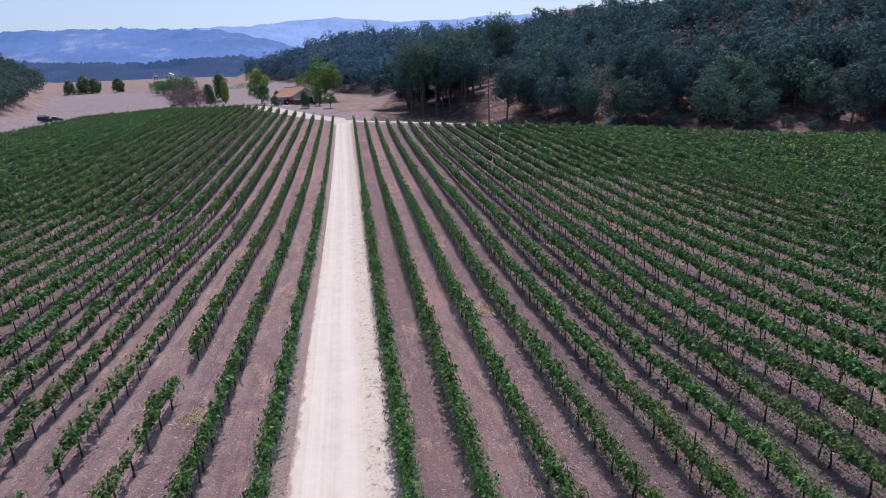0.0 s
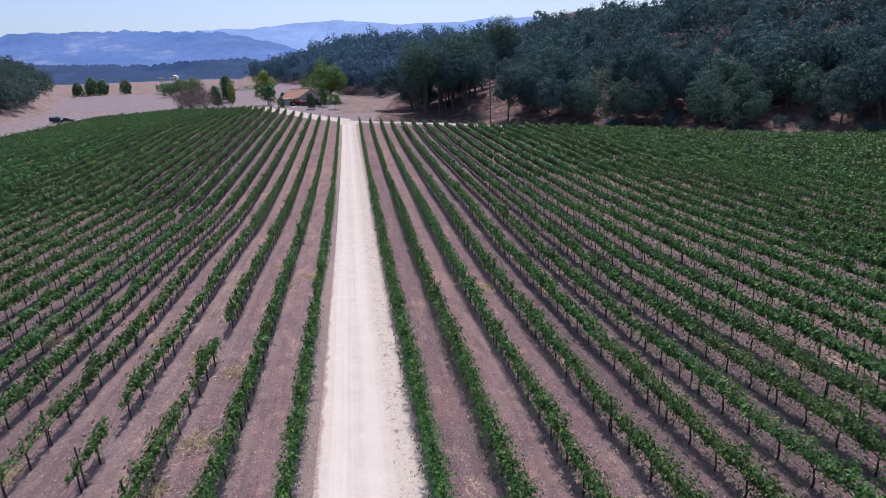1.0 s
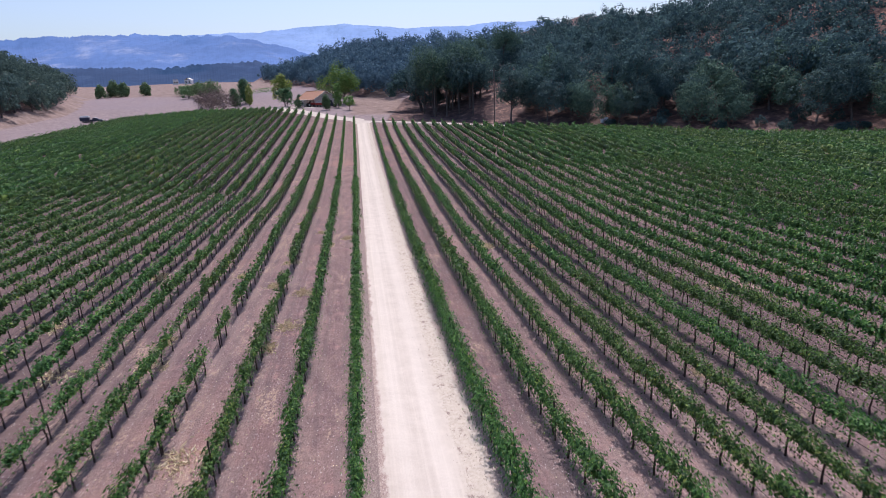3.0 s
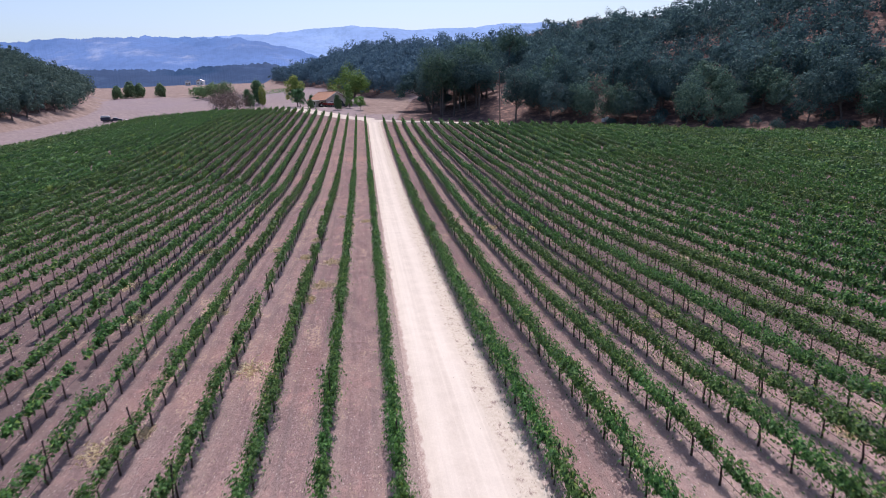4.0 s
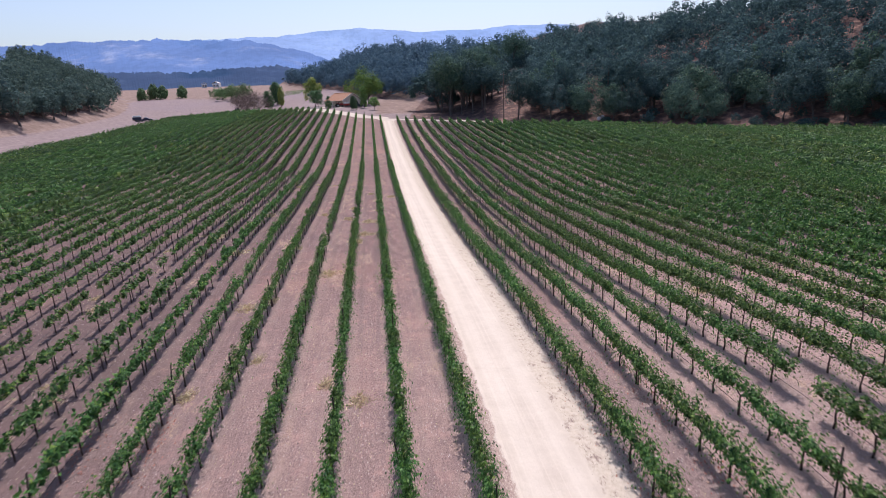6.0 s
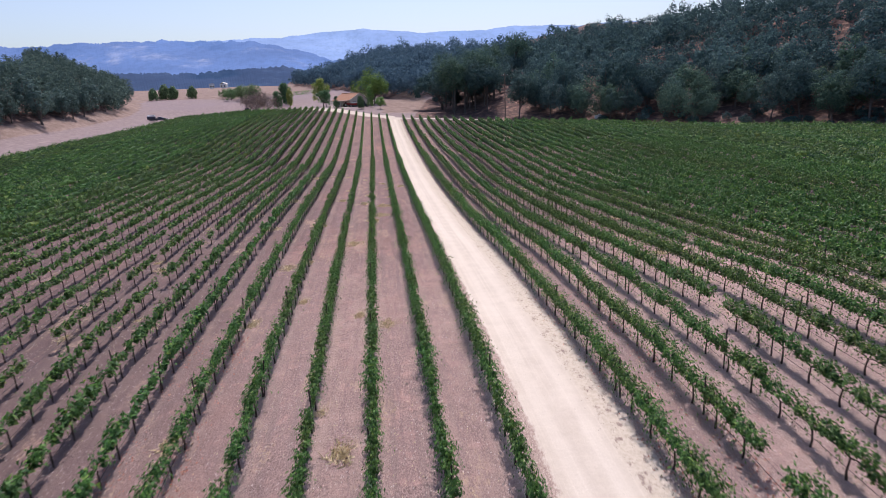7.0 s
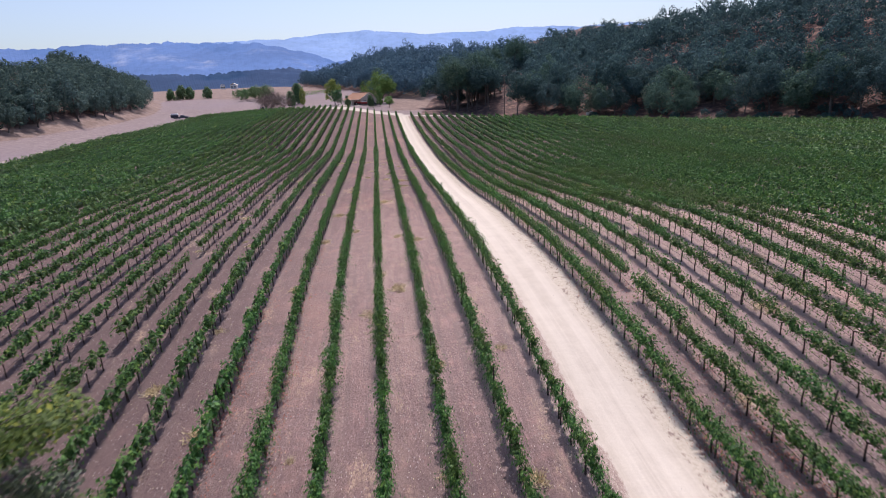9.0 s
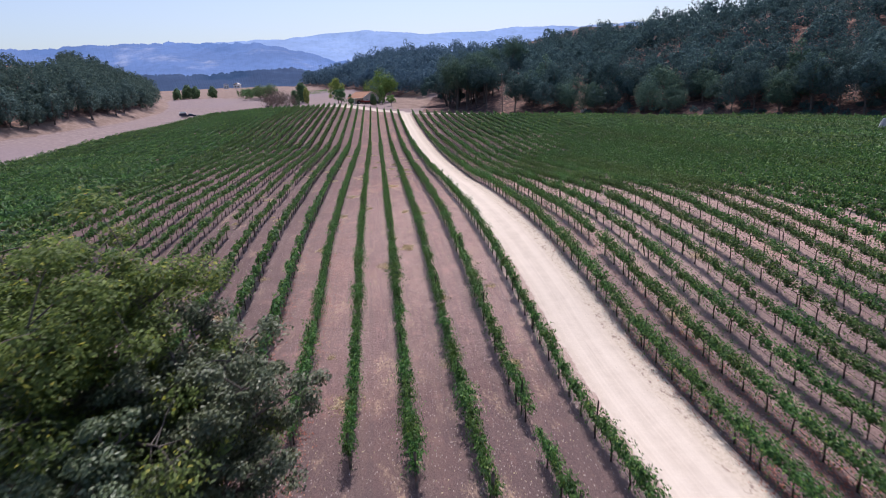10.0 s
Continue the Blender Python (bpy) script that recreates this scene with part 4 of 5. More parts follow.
def leaning_oak():
    """An old oak that leans out of the wood on bent limbs, its crown hanging to one side."""
    r = np.random.default_rng(171)
    wood = [tube([(0, 0, -0.8), (-0.5, -0.2, 2.0), (-1.6, -0.3, 4.2), (-3.2, -0.2, 6.4)], [0.55, 0.45, 0.36, 0.24], 8)]
    centres, radii = [], []
    for k in range(50):
        a = k * 2.4 + r.uniform(-0.3, 0.3)
        f = np.sqrt((k + 0.5) / 50)
        c = np.array([-4.2 + 6.6 * f * np.cos(a), 4.6 * f * np.sin(a), 8.6 + 4.2 * (1 - f * f) * r.uniform(0.4, 1.0) - 4.6 * f * f * r.uniform(0.1, 1.0) * (np.cos(a) < 0.3)])
        centres.append(c)
        sz = r.uniform(1.0, 1.9)
        radii.append(np.array([sz, sz, sz * 0.8]))
        if k % 3 == 0:
            base = np.array([-1.6, -0.3, 4.2]) * r.uniform(0.7, 1.6)
            wood.append(tube([base, (base + c) / 2 + np.array([0, 0, 0.6]), c], [0.2, 0.12, 0.04], 5))
    return joined(wood), crown_cards(r, centres, radii, 85, 0.5, True)


plant("oak_tree", tree_kind("leaning_oak", leaning_oak(), M_OAK), 20.5, 191.0, 0.1, 1.12, "large dark oak leaning out over bare ground", "oak tree", "oaks of the wooded hill")
plant("oak_tree", OAKS[4], 30.0, 190.0, 2.2, 1.1, "large dark oak at the corner of the wood", "oak tree", "oaks of the wooded hill")


# ---- the farmstead ----
def wall_material():
    k = Nodes("cream_plaster", 0.9, 0.15)
    f = k.noise(1.2, 6, 0.6)
    k.bump(k.noise(30, 3), 0.2, 0.01)
    return k.done(k.ramp(f, [(0.3, (0.50, 0.43, 0.37)), (0.7, (0.62, 0.55, 0.48))]))


def tile_material():
    k = Nodes("terracotta_tiles", 0.85, 0.2)
    f = k.noise(1.5, 6, 0.7)
    return k.done(k.ramp(f, [(0.3, (0.27, 0.13, 0.085)), (0.55, (0.38, 0.20, 0.125)), (0.75, (0.48, 0.29, 0.20))]))


M_WALL, M_TILE = wall_material(), tile_material()
M_GLASS = plain_material("dark_window_glass", (0.02, 0.025, 0.03), 0.08, 0, 0.1, 2, 0.6)
M_TRIM = plain_material("white_trim", (0.7, 0.68, 0.64), 0.6)
M_SHEET = plain_material("pale_sheet_roof", (0.62, 0.58, 0.53), 0.5, 0.2)
M_RED = plain_material("red_machine_paint", (0.33, 0.035, 0.03), 0.45)
M_TYRE = plain_material("tyre_rubber", (0.02, 0.02, 0.02), 0.85)
M_DARKPAINT = plain_material("dark_blue_paint", (0.025, 0.03, 0.06), 0.35)
M_WHITE = plain_material("white_paint", (0.72, 0.72, 0.72), 0.4)
M_RIM = plain_material("steel_rim", (0.4, 0.4, 0.4), 0.4, 0.6)
M_ROCK = plain_material("pale_rock", (0.5, 0.45, 0.40), 0.9, 0, 0.25, 3)
M_TARP = plain_material("grey_tarp", (0.36, 0.37, 0.38), 0.6, 0, 0.2, 3)


def house():
    x0, y0 = -14.2, 210.5
    h = hold("house", x0, y0, land_at(x0, y0) - 0.1, radians(38))
    w, l, e, p = 5.0, 12.0, 3.0, 5.6
    bm = bmesh.new()
    f = [bm.verts.new(v) for v in ((-w, 0, -0.6), (w, 0, -0.6), (w, 0, e), (0, 0, p), (-w, 0, e))]
    b = [bm.verts.new((v.co.x, l, v.co.z)) for v in f]
    bm.faces.new(f)
    bm.faces.new(b[::-1])
    for i in range(5):
        j = (i + 1) % 5
        bm.faces.new((f[j], f[i], b[i], b[j]))
    part("wall", bm, M_WALL, h, "cream plastered walls")
    for s in (-1, 1):
        bm = bmesh.new()
        n = 26
        top = []
        for k in range(n + 1):
            y = -0.6 + (l + 1.2) * k / n
            wavez = 0.05 * (k % 2)
            row = [bm.verts.new((s * 0.0, y, p + 0.22 + wavez)), bm.verts.new((s * (w + 0.7), y, e - 0.15 + wavez)), bm.verts.new((s * (w + 0.7), y, e - 0.33)), bm.verts.new((0, y, p + 0.02))]
            top.append(row)
        for a, c in zip(top, top[1:]):
            for q in range(4):
                bm.faces.new((a[q], a[(q + 1) % 4], c[(q + 1) % 4], c[q]))
        bm.faces.new(top[0])
        bm.faces.new(top[-1][::-1])
        bmesh.ops.recalc_face_normals(bm, faces=bm.faces)
        part("roof", bm, M_TILE, h, "terracotta tiled roof slope")
    part("ridge_cap", box((0.3, l + 1.2, 0.14), (0, l / 2, p + 0.3), 0.05), M_TILE, h)
    part("chimney", box((0.7, 0.7, 1.3), (1.2, l * 0.6, p - 0.2), 0.04), M_WALL, h)
    for s in (-1, 1):
        slope = math.hypot(w + 0.7, p - e + 0.37)
        bm = box((slope, 0.06, 0.22), (0, 0, 0), 0.01)
        bm.transform(Matrix.Translation((s * (w + 0.7) / 2, -0.63, (p + e) / 2 - 0.02)) @ Matrix.Rotation(s * math.atan2(p - e + 0.37, w + 0.7), 4, "Y"))
        part("fascia", bm, M_TRIM, h)
    for wx, wy, turn, ww, hh, zz in ((-2.6, -0.04, 0, 1.5, 1.3, 1.6), (2.2, -0.04, 0, 1.5, 1.3, 1.6), (-5.04, 3.0, 90, 1.4, 1.2, 1.6), (-5.04, 8.0, 90, 1.4, 1.2, 1.6)):
        fr = part("window", box((ww + 0.2, 0.1, hh + 0.2), (0, 0, 0), 0.02), M_TRIM, h)
        fr.matrix_local = Matrix.Translation((wx, wy, zz)) @ Matrix.Rotation(radians(turn), 4, "Z")
        part("pane", box((ww, 0.06, hh), (0, -0.04 if not turn else 0.04, 0), 0.0), M_GLASS, fr)
        part("sill", box((ww + 0.4, 0.22, 0.08), (0, -0.06 if not turn else 0.06, -hh / 2 - 0.12), 0.01), M_TRIM, fr)
    d = part("door", box((1.0, 0.1, 2.1), (0, -0.04, 1.05), 0.02), M_TRIM, h, "plain pale entrance door")
    d.matrix_local = Matrix.Translation((0, 0, 0.0))
    part("handle", box((0.05, 0.08, 0.18), (0.38, -0.1, 1.05), 0.01), M_RIM, d)
    part("porch_roof", box((5.2, 5.0, 0.16), (-w - 2.7, 2.4, 2.75), 0.03), M_SHEET, h, "flat pale sheet roof of the lean-to")
    for px, py in ((-w - 5.1, 0.1), (-w - 5.1, 4.7), (-w - 2.6, 0.1)):
        part("post", box((0.14, 0.14, 3.1), (px, py, 1.15), 0.02), M_TRIM, h)
    tagged(h, "low cream farmhouse with a terracotta tiled gable roof", "house")


house()


def wheel(parent, x, y, r, w):
    bm = bmesh.new()
    bmesh.ops.create_cone(bm, cap_ends=True, segments=20, radius1=r, radius2=r, depth=w, matrix=Matrix.Rotation(radians(90), 4, "Y"))
    bmesh.ops.bevel(bm, geom=[e for e in bm.edges if abs(e.verts[0].co.x - e.verts[1].co.x) < 1e-4], offset=w * 0.2, segments=2, affect="EDGES")
    t = part("wheel", bm, M_TYRE, parent)
    t.location = (x, y, r)
    bm = bmesh.new()
    bmesh.ops.create_cone(bm, cap_ends=True, segments=14, radius1=r * 0.55, radius2=r * 0.5, depth=w * 1.06, matrix=Matrix.Rotation(radians(90), 4, "Y"))
    part("rim", bm, M_RIM, t)


def tractor(x, y, turn, paint, label):
    t = hold("tractor", x, y, land_at(x, y) + 0.02, turn)
    part("hood", box((0.8, 1.7, 0.7), (0, 0.9, 1.15), 0.1), paint, t)
    part("chassis", box((0.6, 2.9, 0.35), (0, 0.3, 0.7), 0.05), M_STEEL, t)
    part("seat", box((0.5, 0.5, 0.6), (0, -0.6, 1.35), 0.08), M_TYRE, t)
    part("canopy", box((1.4, 1.5, 0.1), (0, -0.5, 2.5), 0.03), paint, t)
    for sx in (-0.6, 0.6):
        for sy in (-1.1, 0.15):
            part("canopy_post", box((0.06, 0.06, 1.6), (sx, sy, 1.7), 0.01), M_STEEL, t)
        part("fender", box((0.35, 1.1, 0.12), (sx * 1.2, -0.7, 1.5), 0.04), paint, t)
        wheel(t, sx * 1.25, -0.7, 0.72, 0.4)
        wheel(t, sx * 1.05, 1.45, 0.42, 0.25)
    bm = bmesh.new()
    bmesh.ops.create_cone(bm, cap_ends=True, segments=8, radius1=0.05, radius2=0.05, depth=0.9, matrix=Matrix.Translation((0.25, 1.2, 1.9)))
    part("exhaust", bm, M_STEEL, t)
    return tagged(t, label, "tractor")


def trailer(x, y, turn, paint, length, label, height=1.2):
    t = hold("farm_trailer", x, y, land_at(x, y) + 0.02, turn)
    part("bed", box((2.1, length, 0.16), (0, 0, 0.75), 0.03), M_STEEL, t)
    for s in (-1, 1):
        part("side_board", box((0.07, length, height), (s * 1.02, 0, 0.83 + height / 2), 0.02), paint, t)
        part("end_board", box((1.95, 0.07, height), (0, s * (length / 2 - 0.04), 0.83 + height / 2), 0.02), paint, t)
        wheel(t, s * 1.0, -0.5, 0.38, 0.25)
        wheel(t, s * 1.0, 0.5, 0.38, 0.25)
    part("load", box((1.9, length - 0.2, height * 0.7), (0, 0, 0.85 + height * 1.25), 0.2), M_WHITE, t, "pale covered load")
    part("drawbar", box((0.12, 1.4, 0.1), (0, length / 2 + 0.7, 0.7), 0.02), M_STEEL, t)
    return tagged(t, label, "trailer")


def pickup(x, y, turn, paint, label):
    t = hold("pickup_truck", x, y, land_at(x, y) + 0.02, turn)
    bm = bmesh.new()
    outline = [(-2.7, 0.45), (2.6, 0.45), (2.7, 0.8), (2.55, 1.08), (1.25, 1.18), (0.55, 1.75), (-0.75, 1.8), (-0.95, 1.15), (-2.7, 1.12)]
    for sgn in (-1, 1):
        vs = [bm.verts.new((sgn * (0.92 - 0.12 * (z > 1.3)), y_, z)) for y_, z in outline]
        bm.faces.new(vs if sgn < 0 else vs[::-1])
    bm.verts.ensure_lookup_table()
    n = len(outline)
    for i in range(n):
        j = (i + 1) % n
        bm.faces.new((bm.verts[j], bm.verts[i], bm.verts[n + i], bm.verts[n + j]))
    bmesh.ops.recalc_face_normals(bm, faces=bm.faces)
    bmesh.ops.bevel(bm, geom=bm.edges[:], offset=0.05, segments=2, affect="EDGES")
    part("body", bm, paint, t)
    part("bed_liner", box((1.5, 1.5, 0.06), (0, -1.85, 1.14), 0.01), M_TYRE, t)
    # white panel on the dark body puts the sunlit top into its colour
    part("roof_panel", box((1.35, 1.1, 0.05), (0, -0.1, 1.82), 0.02), M_WHITE, t, "pale sunlit roof")
    for s in (-1, 1):
        part("side_window", box((0.03, 1.0, 0.4), (s * 0.85, -0.1, 1.48), 0.01), M_GLASS, t)
        wheel(t, s * 0.82, -1.7, 0.38, 0.26)
        wheel(t, s * 0.82, 1.7, 0.38, 0.26)
        part("headlight", box((0.3, 0.06, 0.18), (s * 0.65, 2.68, 0.88), 0.02), M_WHITE, t)
    bm = box((1.4, 0.03, 0.75), (0, 0, 0))
    bm.transform(Matrix.Translation((0, 0.93, 1.47)) @ Matrix.Rotation(radians(-51), 4, "X"))
    part("windscreen", bm, M_GLASS, t)
    part("bumper", box((1.8, 0.16, 0.2), (0, 2.72, 0.52), 0.04), M_RIM, t)
    return tagged(t, label, "pickup truck")


tractor(-19.6, 205.5, radians(-70), M_RED, "red farm tractor with a canopy parked beside the farmhouse")
trailer(-16.4, 205.0, radians(-80), M_RED, 2.6, "small red farm trailer parked beside the tractor", 0.7)
pickup(-12.6, 206.0, radians(-75), M_DARKPAINT, "dark pickup truck parked before the farmhouse")
trailer(-109.6, 231.6, radians(-80), M_DARKPAINT, 3.4, "dark farm trailer with a pale load on the field track", 1.1)
pickup(-106.4, 233.0, radians(-80), M_DARKPAINT, "dark pickup truck parked on the field track")
tractor(-73.0, 262.5, radians(200), M_DARKPAINT, "small dark tractor at the end of the vines")

# trees round the farmstead
M_SHRUB = leaf_material("pale_shrub_leaf", (0.09, 0.15, 0.07), (0.21, 0.30, 0.14), (0.28, 0.33, 0.15), 0.08)
POPLAR = tree_kind("poplar", broad_tree(301, 15.0, 13.5, 52, 130, 0.5, 0.14, 0.95, 0.6), M_POPLAR)
YOUNG = tree_kind("young", upright_tree(302, 9.0, 4.6, 22, 80, 0.42), M_POPLAR)
GOLD = tree_kind("gold", broad_tree(303, 13.0, 6.2, 30, 120, 0.42, 0.14, 1.2, 0.6), M_YELLOW)
ROUND = tree_kind("round", broad_tree(304, 7.5, 5.8, 22, 80, 0.42, 0.12, 1.0, 0.6), M_CONIFER)
CONE = tree_kind("cone", upright_tree(305, 5.6, 4.8, 26, 70, 0.36), M_CONIFER)
CONEGOLD = tree_kind("conegold", upright_tree(306, 9.0, 5.2, 22, 80, 0.42), M_YELLOW)
BUSH = tree_kind("bush", upright_tree(307, 3.2, 3.4, 14, 60, 0.3), M_CONIFER)
SHRUB = tree_kind("shrub", upright_tree(317, 3.4, 4.0, 18, 130, 0.3), M_SHRUB)
SMALL = tree_kind("small", broad_tree(308, 5.0, 4.2, 16, 70, 0.36, 0.25, 0.9, 0.6), M_POPLAR)
BRUSH = tree_kind("brush", broad_tree(309, 6.5, 11.0, 34, 40, 0.4, 0.06, 0.8, 0.9), M_BRUSH)
OLIVE = tree_kind("olive", broad_tree(310, 8.0, 8.4, 28, 60, 0.5, 0.08, 0.9, 0.6), M_SHRUB)
plant("poplar_tree", POPLAR, -7.6, 222.0, 0.3, 1.0, "large bright green tree behind the farmhouse", "tree")
plant("young_tree", YOUNG, -9.2, 203.5, 1.0, 1.0, "slim bright green young tree before the farmhouse", "tree")
plant("yellow_tree", GOLD, -30.6, 222.0, 0.0, 1.1, "tall tree with yellow green leaves by the farm track", "tree")
plant("round_tree", ROUND, -28.6, 213.0, 0.0, 1.15, "round dark green tree by the farm track", "tree")
plant("cypress_tree", CONE, -13.4, 193.5, 0.0, 0.95, "small dark green conifer before the farmhouse", "conifer", "farmyard conifers")
plant("cypress_tree", CONE, -24.6, 218.0, 2.0, 0.75, "low dark green conifer behind the lean-to", "conifer", "farmyard conifers")
plant("cypress_tree", CONE, -22.2, 219.0, 1.0, 0.6, "low dark green conifer behind the farmhouse", "conifer", "farmyard conifers")
plant("garden_bush", BUSH, -23.9, 202.4, 0.0, 1.1, "dense green bush beside the lean-to", "bush")
plant("small_tree", SMALL, -5.3, 192.6, 0.0, 1.05, "small bushy green tree beside the track", "tree")
plant("conifer_tree", CONE, -56.8, 258.0, 0.0, 1.5, "broad dark green conifer at the end of the vines", "conifer", "conifers at the field end")
plant("conifer_tree", CONE, -54.5, 272.0, 1.4, 2.0, "tall dark green conifer at the end of the vines", "conifer", "conifers at the field end")
plant("golden_conifer", CONEGOLD, -50.5, 258.0, 0.0, 1.05, "yellowish green conical tree at the end of the vines", "conifer")
for bx, by, sc in ((-60.5, 251.0, 1.1), (-67.0, 257.0, 1.2), (-73.0, 272.0, 1.15), (-69.0, 282.0, 1.2)):
    plant("bare_brush", BRUSH, bx, by, bx, sc, "greyish mauve leafless thicket at the edge of the vines", "thicket", "thicket clumps")
for bx, by, sc in ((-80.0, 318.0, 1.25), (-88.0, 325.0, 1.2), (-96.0, 332.0, 1.0), (-104.0, 350.0, 0.8), (-84.0, 331.0, 1.0), (-92.0, 340.0, 1.05), (-99.0, 344.0, 0.85)):
    plant("olive_tree", OLIVE, bx, by, bx, sc, "greyish green round tree on the dry valley floor", "tree", "trees on the valley floor")
for bx, by, sc in ((-147.0, 345.0, 1.2), (-141.2, 349.4, 1.5), (-136.5, 352.0, 1.3), (-126.0, 356.0, 1.25)):
    plant("valley_shrub", SHRUB, bx, by, bx, sc * 1.7, "dense olive green shrub on dry valley grass", "shrub", "shrubs on the valley floor")


# ---- power pole at the edge of the wood ----
def pole():
    x, y = 36.6, 147.5
    p = hold("power_pole", x, y, land_at(x, y) - 0.4)
    V, Q = tube([(0, 0, 0), (0, 0, 8), (0, 0, 16.0)], [0.20, 0.17, 0.13], 10)
    attach("shaft", mesh_of("shaft", V, Q, M_WOODPOLE, True), p)
    part("crossarm", box((2.2, 0.12, 0.14), (0, 0.16, 15.2), 0.02), M_WOODPOLE, p)
    for s in (-0.95, -0.4, 0.4, 0.95):
        bm = bmesh.new()
        bmesh.ops.create_cone(bm, cap_ends=True, segments=8, radius1=0.06, radius2=0.04, depth=0.2, matrix=Matrix.Translation((s, 0.16, 15.37)))
        part("insulator", bm, M_WHITE, p)
    tagged(p, "tall weathered wooden power pole before the wood", "power pole")


pole()


def water_tank(x, y, s, label):
    t = hold("white_tank", x, y, land_at(x, y))
    bm = bmesh.new()
    bmesh.ops.create_cone(bm, cap_ends=True, segments=20, radius1=0.6 * s, radius2=0.6 * s, depth=1.1 * s, matrix=Matrix.Translation((0, 0, 0.5 * s)))
    bmesh.ops.bevel(bm, geom=bm.edges[:], offset=0.08 * s, segments=2, affect="EDGES")
    part("drum", bm, M_WHITE, t)
    bm = bmesh.new()
    bmesh.ops.create_cone(bm, cap_ends=True, segments=14, radius1=0.2 * s, radius2=0.18 * s, depth=0.16 * s, matrix=Matrix.Translation((0, 0, 1.12 * s)))
    part("lid", bm, M_RIM, t)
    tagged(t, label, "water tank", "white tanks")


water_tank(65.6, 138.0, 1.0, "white plastic water tank at the edge of the vines")
water_tank(67.0, 138.6, 0.9, "smaller white plastic water tank at the edge of the vines")


def wind_machine():
    """A covered engine at the foot of a mast among the vines."""
    x, y = 97.6, 38.0
    t = hold("wind_machine", x, y, land_at(x, y))
    V, Q = tube([(0, 0, -0.2), (0, 0, 4), (0, 0, 7.0)], [0.34, 0.3, 0.26], 10)
    attach("mast", mesh_of("mast", V, Q, M_STEEL, True), t)
    bm = bmesh.new()
    bmesh.ops.create_cone(bm, cap_ends=True, segments=7, radius1=1.6, radius2=0.3, depth=3.3, matrix=Matrix.Translation((-0.7, 0, 1.6)))
    bmesh.ops.bevel(bm, geom=bm.edges[:], offset=0.12, segments=2, affect="EDGES")
    part("cover", bm, M_TARP, t, "slack grey tarpaulin cover")
    tagged(t, "dark mast with a grey tarpaulin covered engine among vines", "wind machine")


wind_machine()


# ---- posts, stakes ----
def trellis_posts():
    r = np.random.default_rng(77)
    V, Q = tube([(0, 0, -0.3), (0.01, 0, 0.9), (0.0, 0.01, 1.85)], [0.035, 0.034, 0.033], 6)
    line_post = mesh_of("trellis_post", V, Q, M_STEEL, True)
    V, Q = tube([(0, 0, -0.3), (0.0, 0.08, 0.8), (0.0, 0.16, 1.75)], [0.07, 0.068, 0.065], 8)
    end_post = mesh_of("trellis_end_post", V, Q, M_WOODPOLE, True)
    count = 0
    for u in ROWS_U:
        if not -27 < u < 26:
            continue
        y = float(near_end(u)) + 0.7
        ob = new("trellis_end_post", end_post)
        x = u + LEAN_X * y
        ob.location, ob.rotation_euler = (x, y, land_at(x, y)), (radians(r.normal(8, 3)), 0, 0)
        tagged(ob, "weathered wooden end post of a vine row", "post", "end posts of the rows")
        y += r.uniform(7, 11)
        while y < 62 and count < 270:
            x = u + LEAN_X * y + r.normal(0, 0.05)
            ob = new("trellis_post", line_post)
            ob.location, ob.rotation_euler = (x, y, land_at(x, y)), (radians(r.normal(0, 3)), radians(r.normal(0, 3)), r.uniform(0, 6))
            ob.scale.z = r.uniform(0.92, 1.1)
            tagged(ob, "thin rusty steel trellis post in a vine row", "post", "line posts of the rows")
            count += 1
            y += r.uniform(9.5, 11.5)


trellis_posts()


# ---- dry grass, stones, fallen leaves ----
M_STRAW = leaf_material("dry_grass", (0.58, 0.48, 0.29), (0.78, 0.67, 0.43), (0.82, 0.74, 0.55), 0.1)
M_FALLEN = leaf_material("fallen_leaf", (0.34, 0.11, 0.075), (0.56, 0.24, 0.17), (0.60, 0.40, 0.25), 0.2)


def tuft(seed, n, spread, height):
    r = np.random.default_rng(seed)
    C = np.stack([r.normal(0, spread, n), r.normal(0, spread * 1.4, n), np.zeros(n)], -1)
    d = np.stack([r.normal(0, 1.0, n), r.normal(0, 1.0, n), np.full(n, 0.6)], -1)
    d /= np.linalg.norm(d, axis=1)[:, None]
    L = height * r.uniform(0.5, 1.2, n)[:, None]
    s = np.cross(d, r.normal(size=(n, 3)))
    s = s / np.linalg.norm(s, axis=1)[:, None] * 0.03
    V = np.stack([C - s, C + s, C + d * L + s * 0.3, C + d * L - s * 0.3], 1).reshape(-1, 3)
    return V, np.arange(4 * n).reshape(n, 4)


TUFTS = [tuft(400 + k, 190, 0.2 + 0.05 * k, 0.26) for k in range(4)]
r = np.random.default_rng(55)
placed = [(-9.0, 18.6, 1.3), (-8.6, 25.4, 1.3), (8.4, 36.0, 1.4), (12.6, 34.5, 1.2), (-21.0, 32.0, 1.6), (-20.0, 56.0, 1.4), (-24.5, 22.0, 1.4)]
while len(placed) < 75:
    u = r.uniform(-30, -5) if r.random() < 0.72 else r.uniform(2, 22)
    y = r.uniform(-50, 60)
    if u < -2 and y < float(near_end(u)) - 5:
        continue
    placed.append((u + LEAN_X * y, y, r.uniform(0.5, 1.3)))
tufts = []
for x, y, s in placed:
    V, Q = TUFTS[int(r.integers(4))]
    tufts.append((V * s + (x, y, land_at(x, y) - 0.02), Q))
tagged(new("dry_grass", mesh_of("dry_grass", *joined(tufts), M_STRAW)), "tufts of dry straw coloured grass on bare soil", "dry grass", kind="stuff")


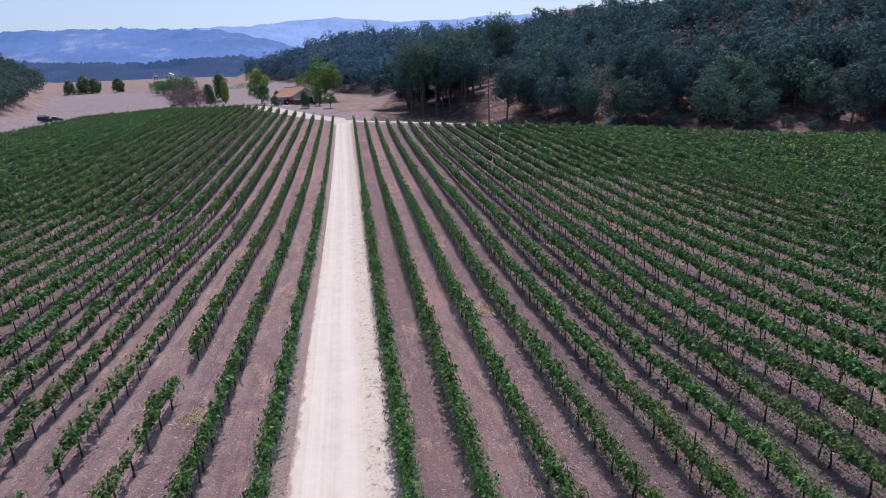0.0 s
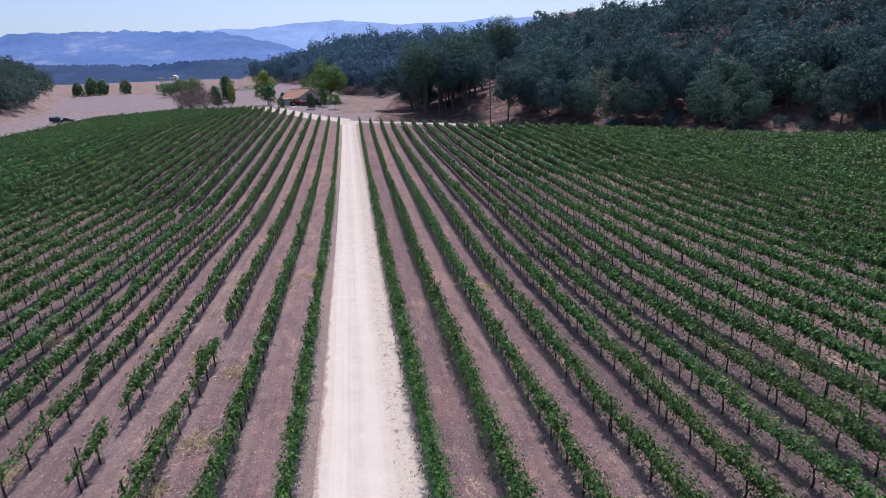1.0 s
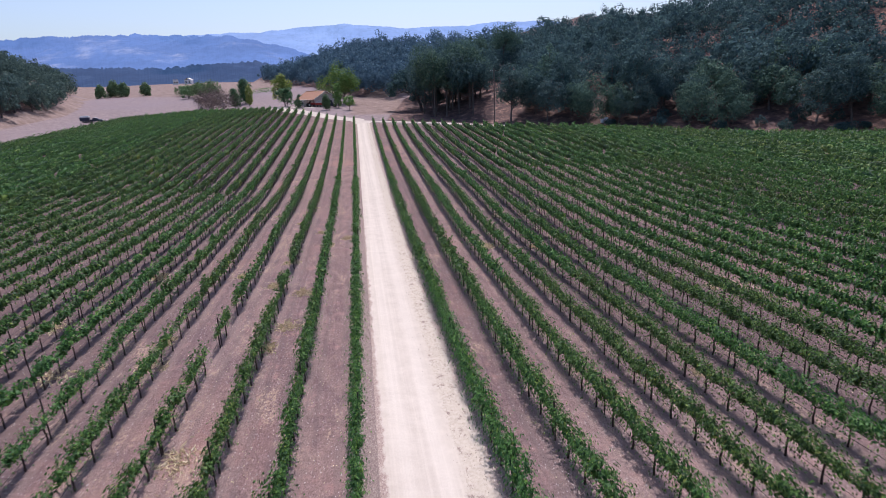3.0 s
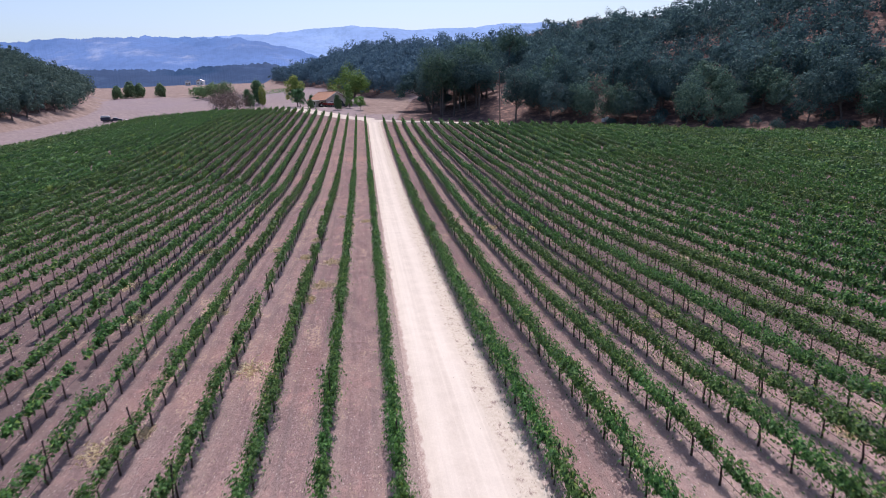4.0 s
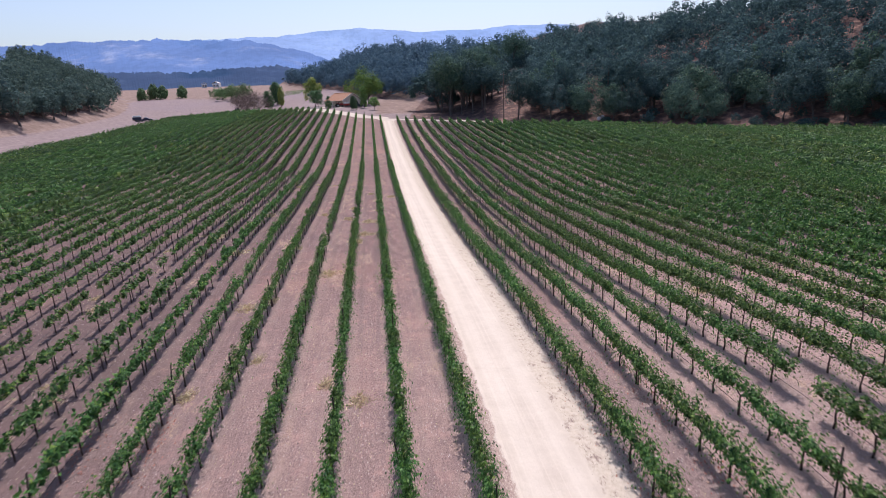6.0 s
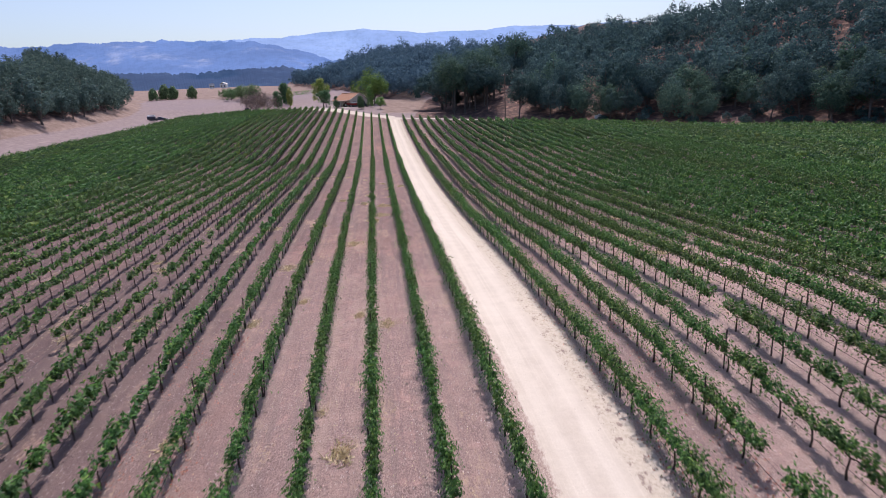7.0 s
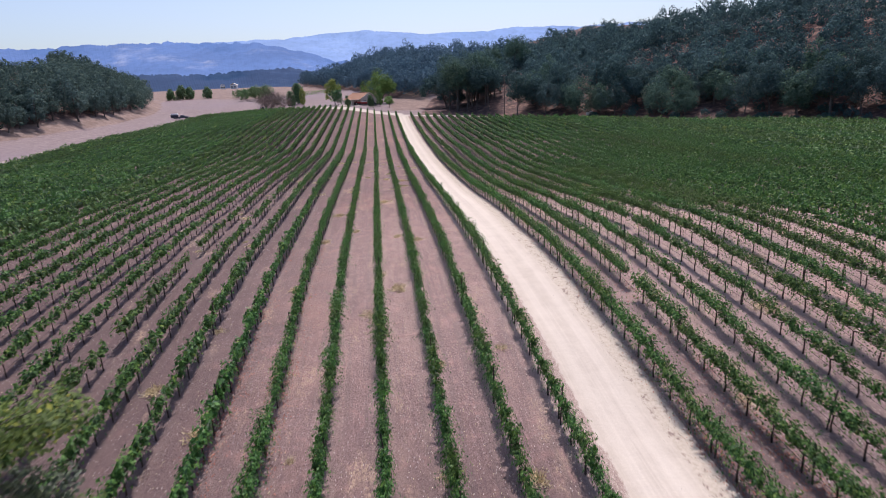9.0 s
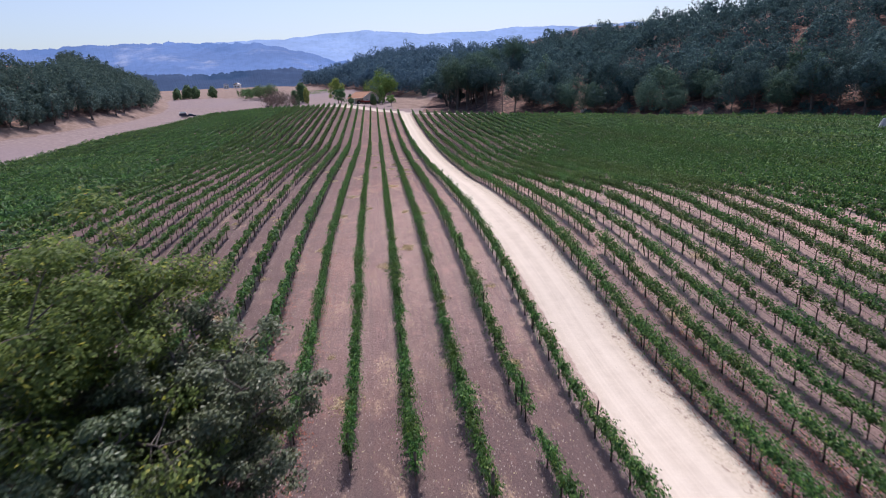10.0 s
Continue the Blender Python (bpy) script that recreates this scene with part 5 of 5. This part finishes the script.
def scattered(name, label, category, count, sampler, size, flat, material, seed):
    """Small loose bits lying on the ground: one object of kind stuff."""
    r = np.random.default_rng(seed)
    x, y = sampler(r, count)
    C = np.stack([x, y, land(x, y) + 0.035], -1)
    N = np.stack([r.normal(0, flat, count), r.normal(0, flat, count), np.ones(count)], -1)
    V, Q = leaves(r, C, N, size, size * 0.7)
    tagged(new(name, mesh_of(name, V, Q, material)), label, category, kind="stuff")


def under_rows(r, n):
    u = np.array(ROWS_U)[(np.array(ROWS_U) > -22) & (np.array(ROWS_U) < 20)]
    k = r.integers(len(u), size=n)
    drifts = -60 + 46 * r.random(90) ** 1.5
    j = r.integers(90, size=n)
    y = drifts[j] + r.normal(0, 1.1, n)
    x = u[(j * 7 + k % 2) % len(u)] + LEAN_X * y + r.normal(0, 0.42, n)
    return x, y


def everywhere(r, n):
    y = r.uniform(-58, 62, n)
    x = r.uniform(-34, 26, n)
    keep = (x < -4.0) | (x > 0.4)
    return np.where(keep, x, x - 8), y


def shoulder(r, n):
    y = r.uniform(-58, 60, n)
    return 0.0 + r.normal(0.0, 0.45, n) + LEAN_X * y, y


scattered("fallen_leaves", "reddish brown fallen leaves under the vines", "leaf litter", 9000, under_rows, 0.09, 0.4, M_FALLEN, 61)
scattered("straw_litter", "scattered pale dry stalks on the soil", "litter", 15000, everywhere, 0.06, 0.3, M_STRAW, 62)
M_PEBBLE = plain_material("pale_pebble", (0.40, 0.32, 0.29), 0.9, 0, 0.5, 3)
scattered("pebbles", "pale stones and clods scattered on the soil", "pebbles", 16000, everywhere, 0.085, 0.7, M_PEBBLE, 65)
scattered("shoulder_litter", "dark leaf scraps on the sandy road shoulder", "leaf litter", 2600, shoulder, 0.06, 0.5, M_BARK, 63)
r = np.random.default_rng(91)
for k in range(14):
    bm = bmesh.new()
    bmesh.ops.create_icosphere(bm, subdivisions=2, radius=0.5)
    for v in bm.verts:
        v.co *= 1 + 0.25 * noise.noise(v.co * 2 + Vector((k, 0, 0)))
        v.co.z *= 0.6
    me = bpy.data.meshes.new("rock")
    bm.to_mesh(me)
    bm.free()
    me.materials.append(M_ROCK)
    x, y = -102.5 + r.normal(0, 2.0), 238 + r.normal(0, 3.5)
    ob = new("rock", me)
    s = r.uniform(0.5, 1.3)
    ob.location, ob.scale, ob.rotation_euler = (x, y, land_at(x, y) + 0.1 * s), (s, s, s), (0, 0, r.uniform(0, 6))
    tagged(ob, "pale grey rock lying by the field track", "rock", "rocks by the track")


def young_vineyard():
    """A far plot of young vines: low green strips on bare ground behind the farmstead."""
    r = np.random.default_rng(8)
    for k in range(7):
        y = 322 + k * 5.0
        row = hold("young_vine_row", -53, y, land_at(-53, y))
        n = 90
        x = np.sort(r.uniform(-62, -40, n))
        yy = np.full(n, y) + r.normal(0, 0.25, n)
        C = np.stack([x, yy, land(x, yy) + r.uniform(0.2, 0.8, n)], -1) - np.array(row.matrix_world.translation)
        N = np.stack([r.normal(0, 0.5, n), -0.5 + r.normal(0, 0.5, n), np.ones(n)], -1)
        attach("foliage", mesh_of("foliage", *leaves(r, C, N, 0.6, 0.45), M_VINE), row)
        tagged(row, "low row of young vines in a far plot", "vine row", "rows of the far plot", "stuff")


young_vineyard()


def far_house(x, y, turn, w, l, label):
    h = hold("far_house", x, y, land_at(x, y) - 0.3, turn)
    part("wall", box((w, l, 4.0), (0, 0, 2.0), 0.05), M_WHITE, h)
    for s in (-1, 1):
        bm = box((w * 0.62, l + 0.8, 0.25), (0, 0, 0), 0.04)
        bm.transform(Matrix.Translation((s * w * 0.27, 0, 4.7)) @ Matrix.Rotation(s * radians(24), 4, "Y"))
        part("roof", bm, M_SHEET, h, "pale pitched roof slope")
    for k in (-1, 1):
        part("window", box((1.2, 0.12, 1.3), (k * w * 0.24, -l / 2 - 0.02, 2.0), 0.02), M_GLASS, h)
    tagged(h, label, "house", "far houses")


far_house(-160.0, 540.0, 0.3, 4.4, 4.0, "small white house far across the valley before trees")
far_house(-150.0, 545.0, -0.2, 6.4, 4.0, "long low white house far across the valley before trees")
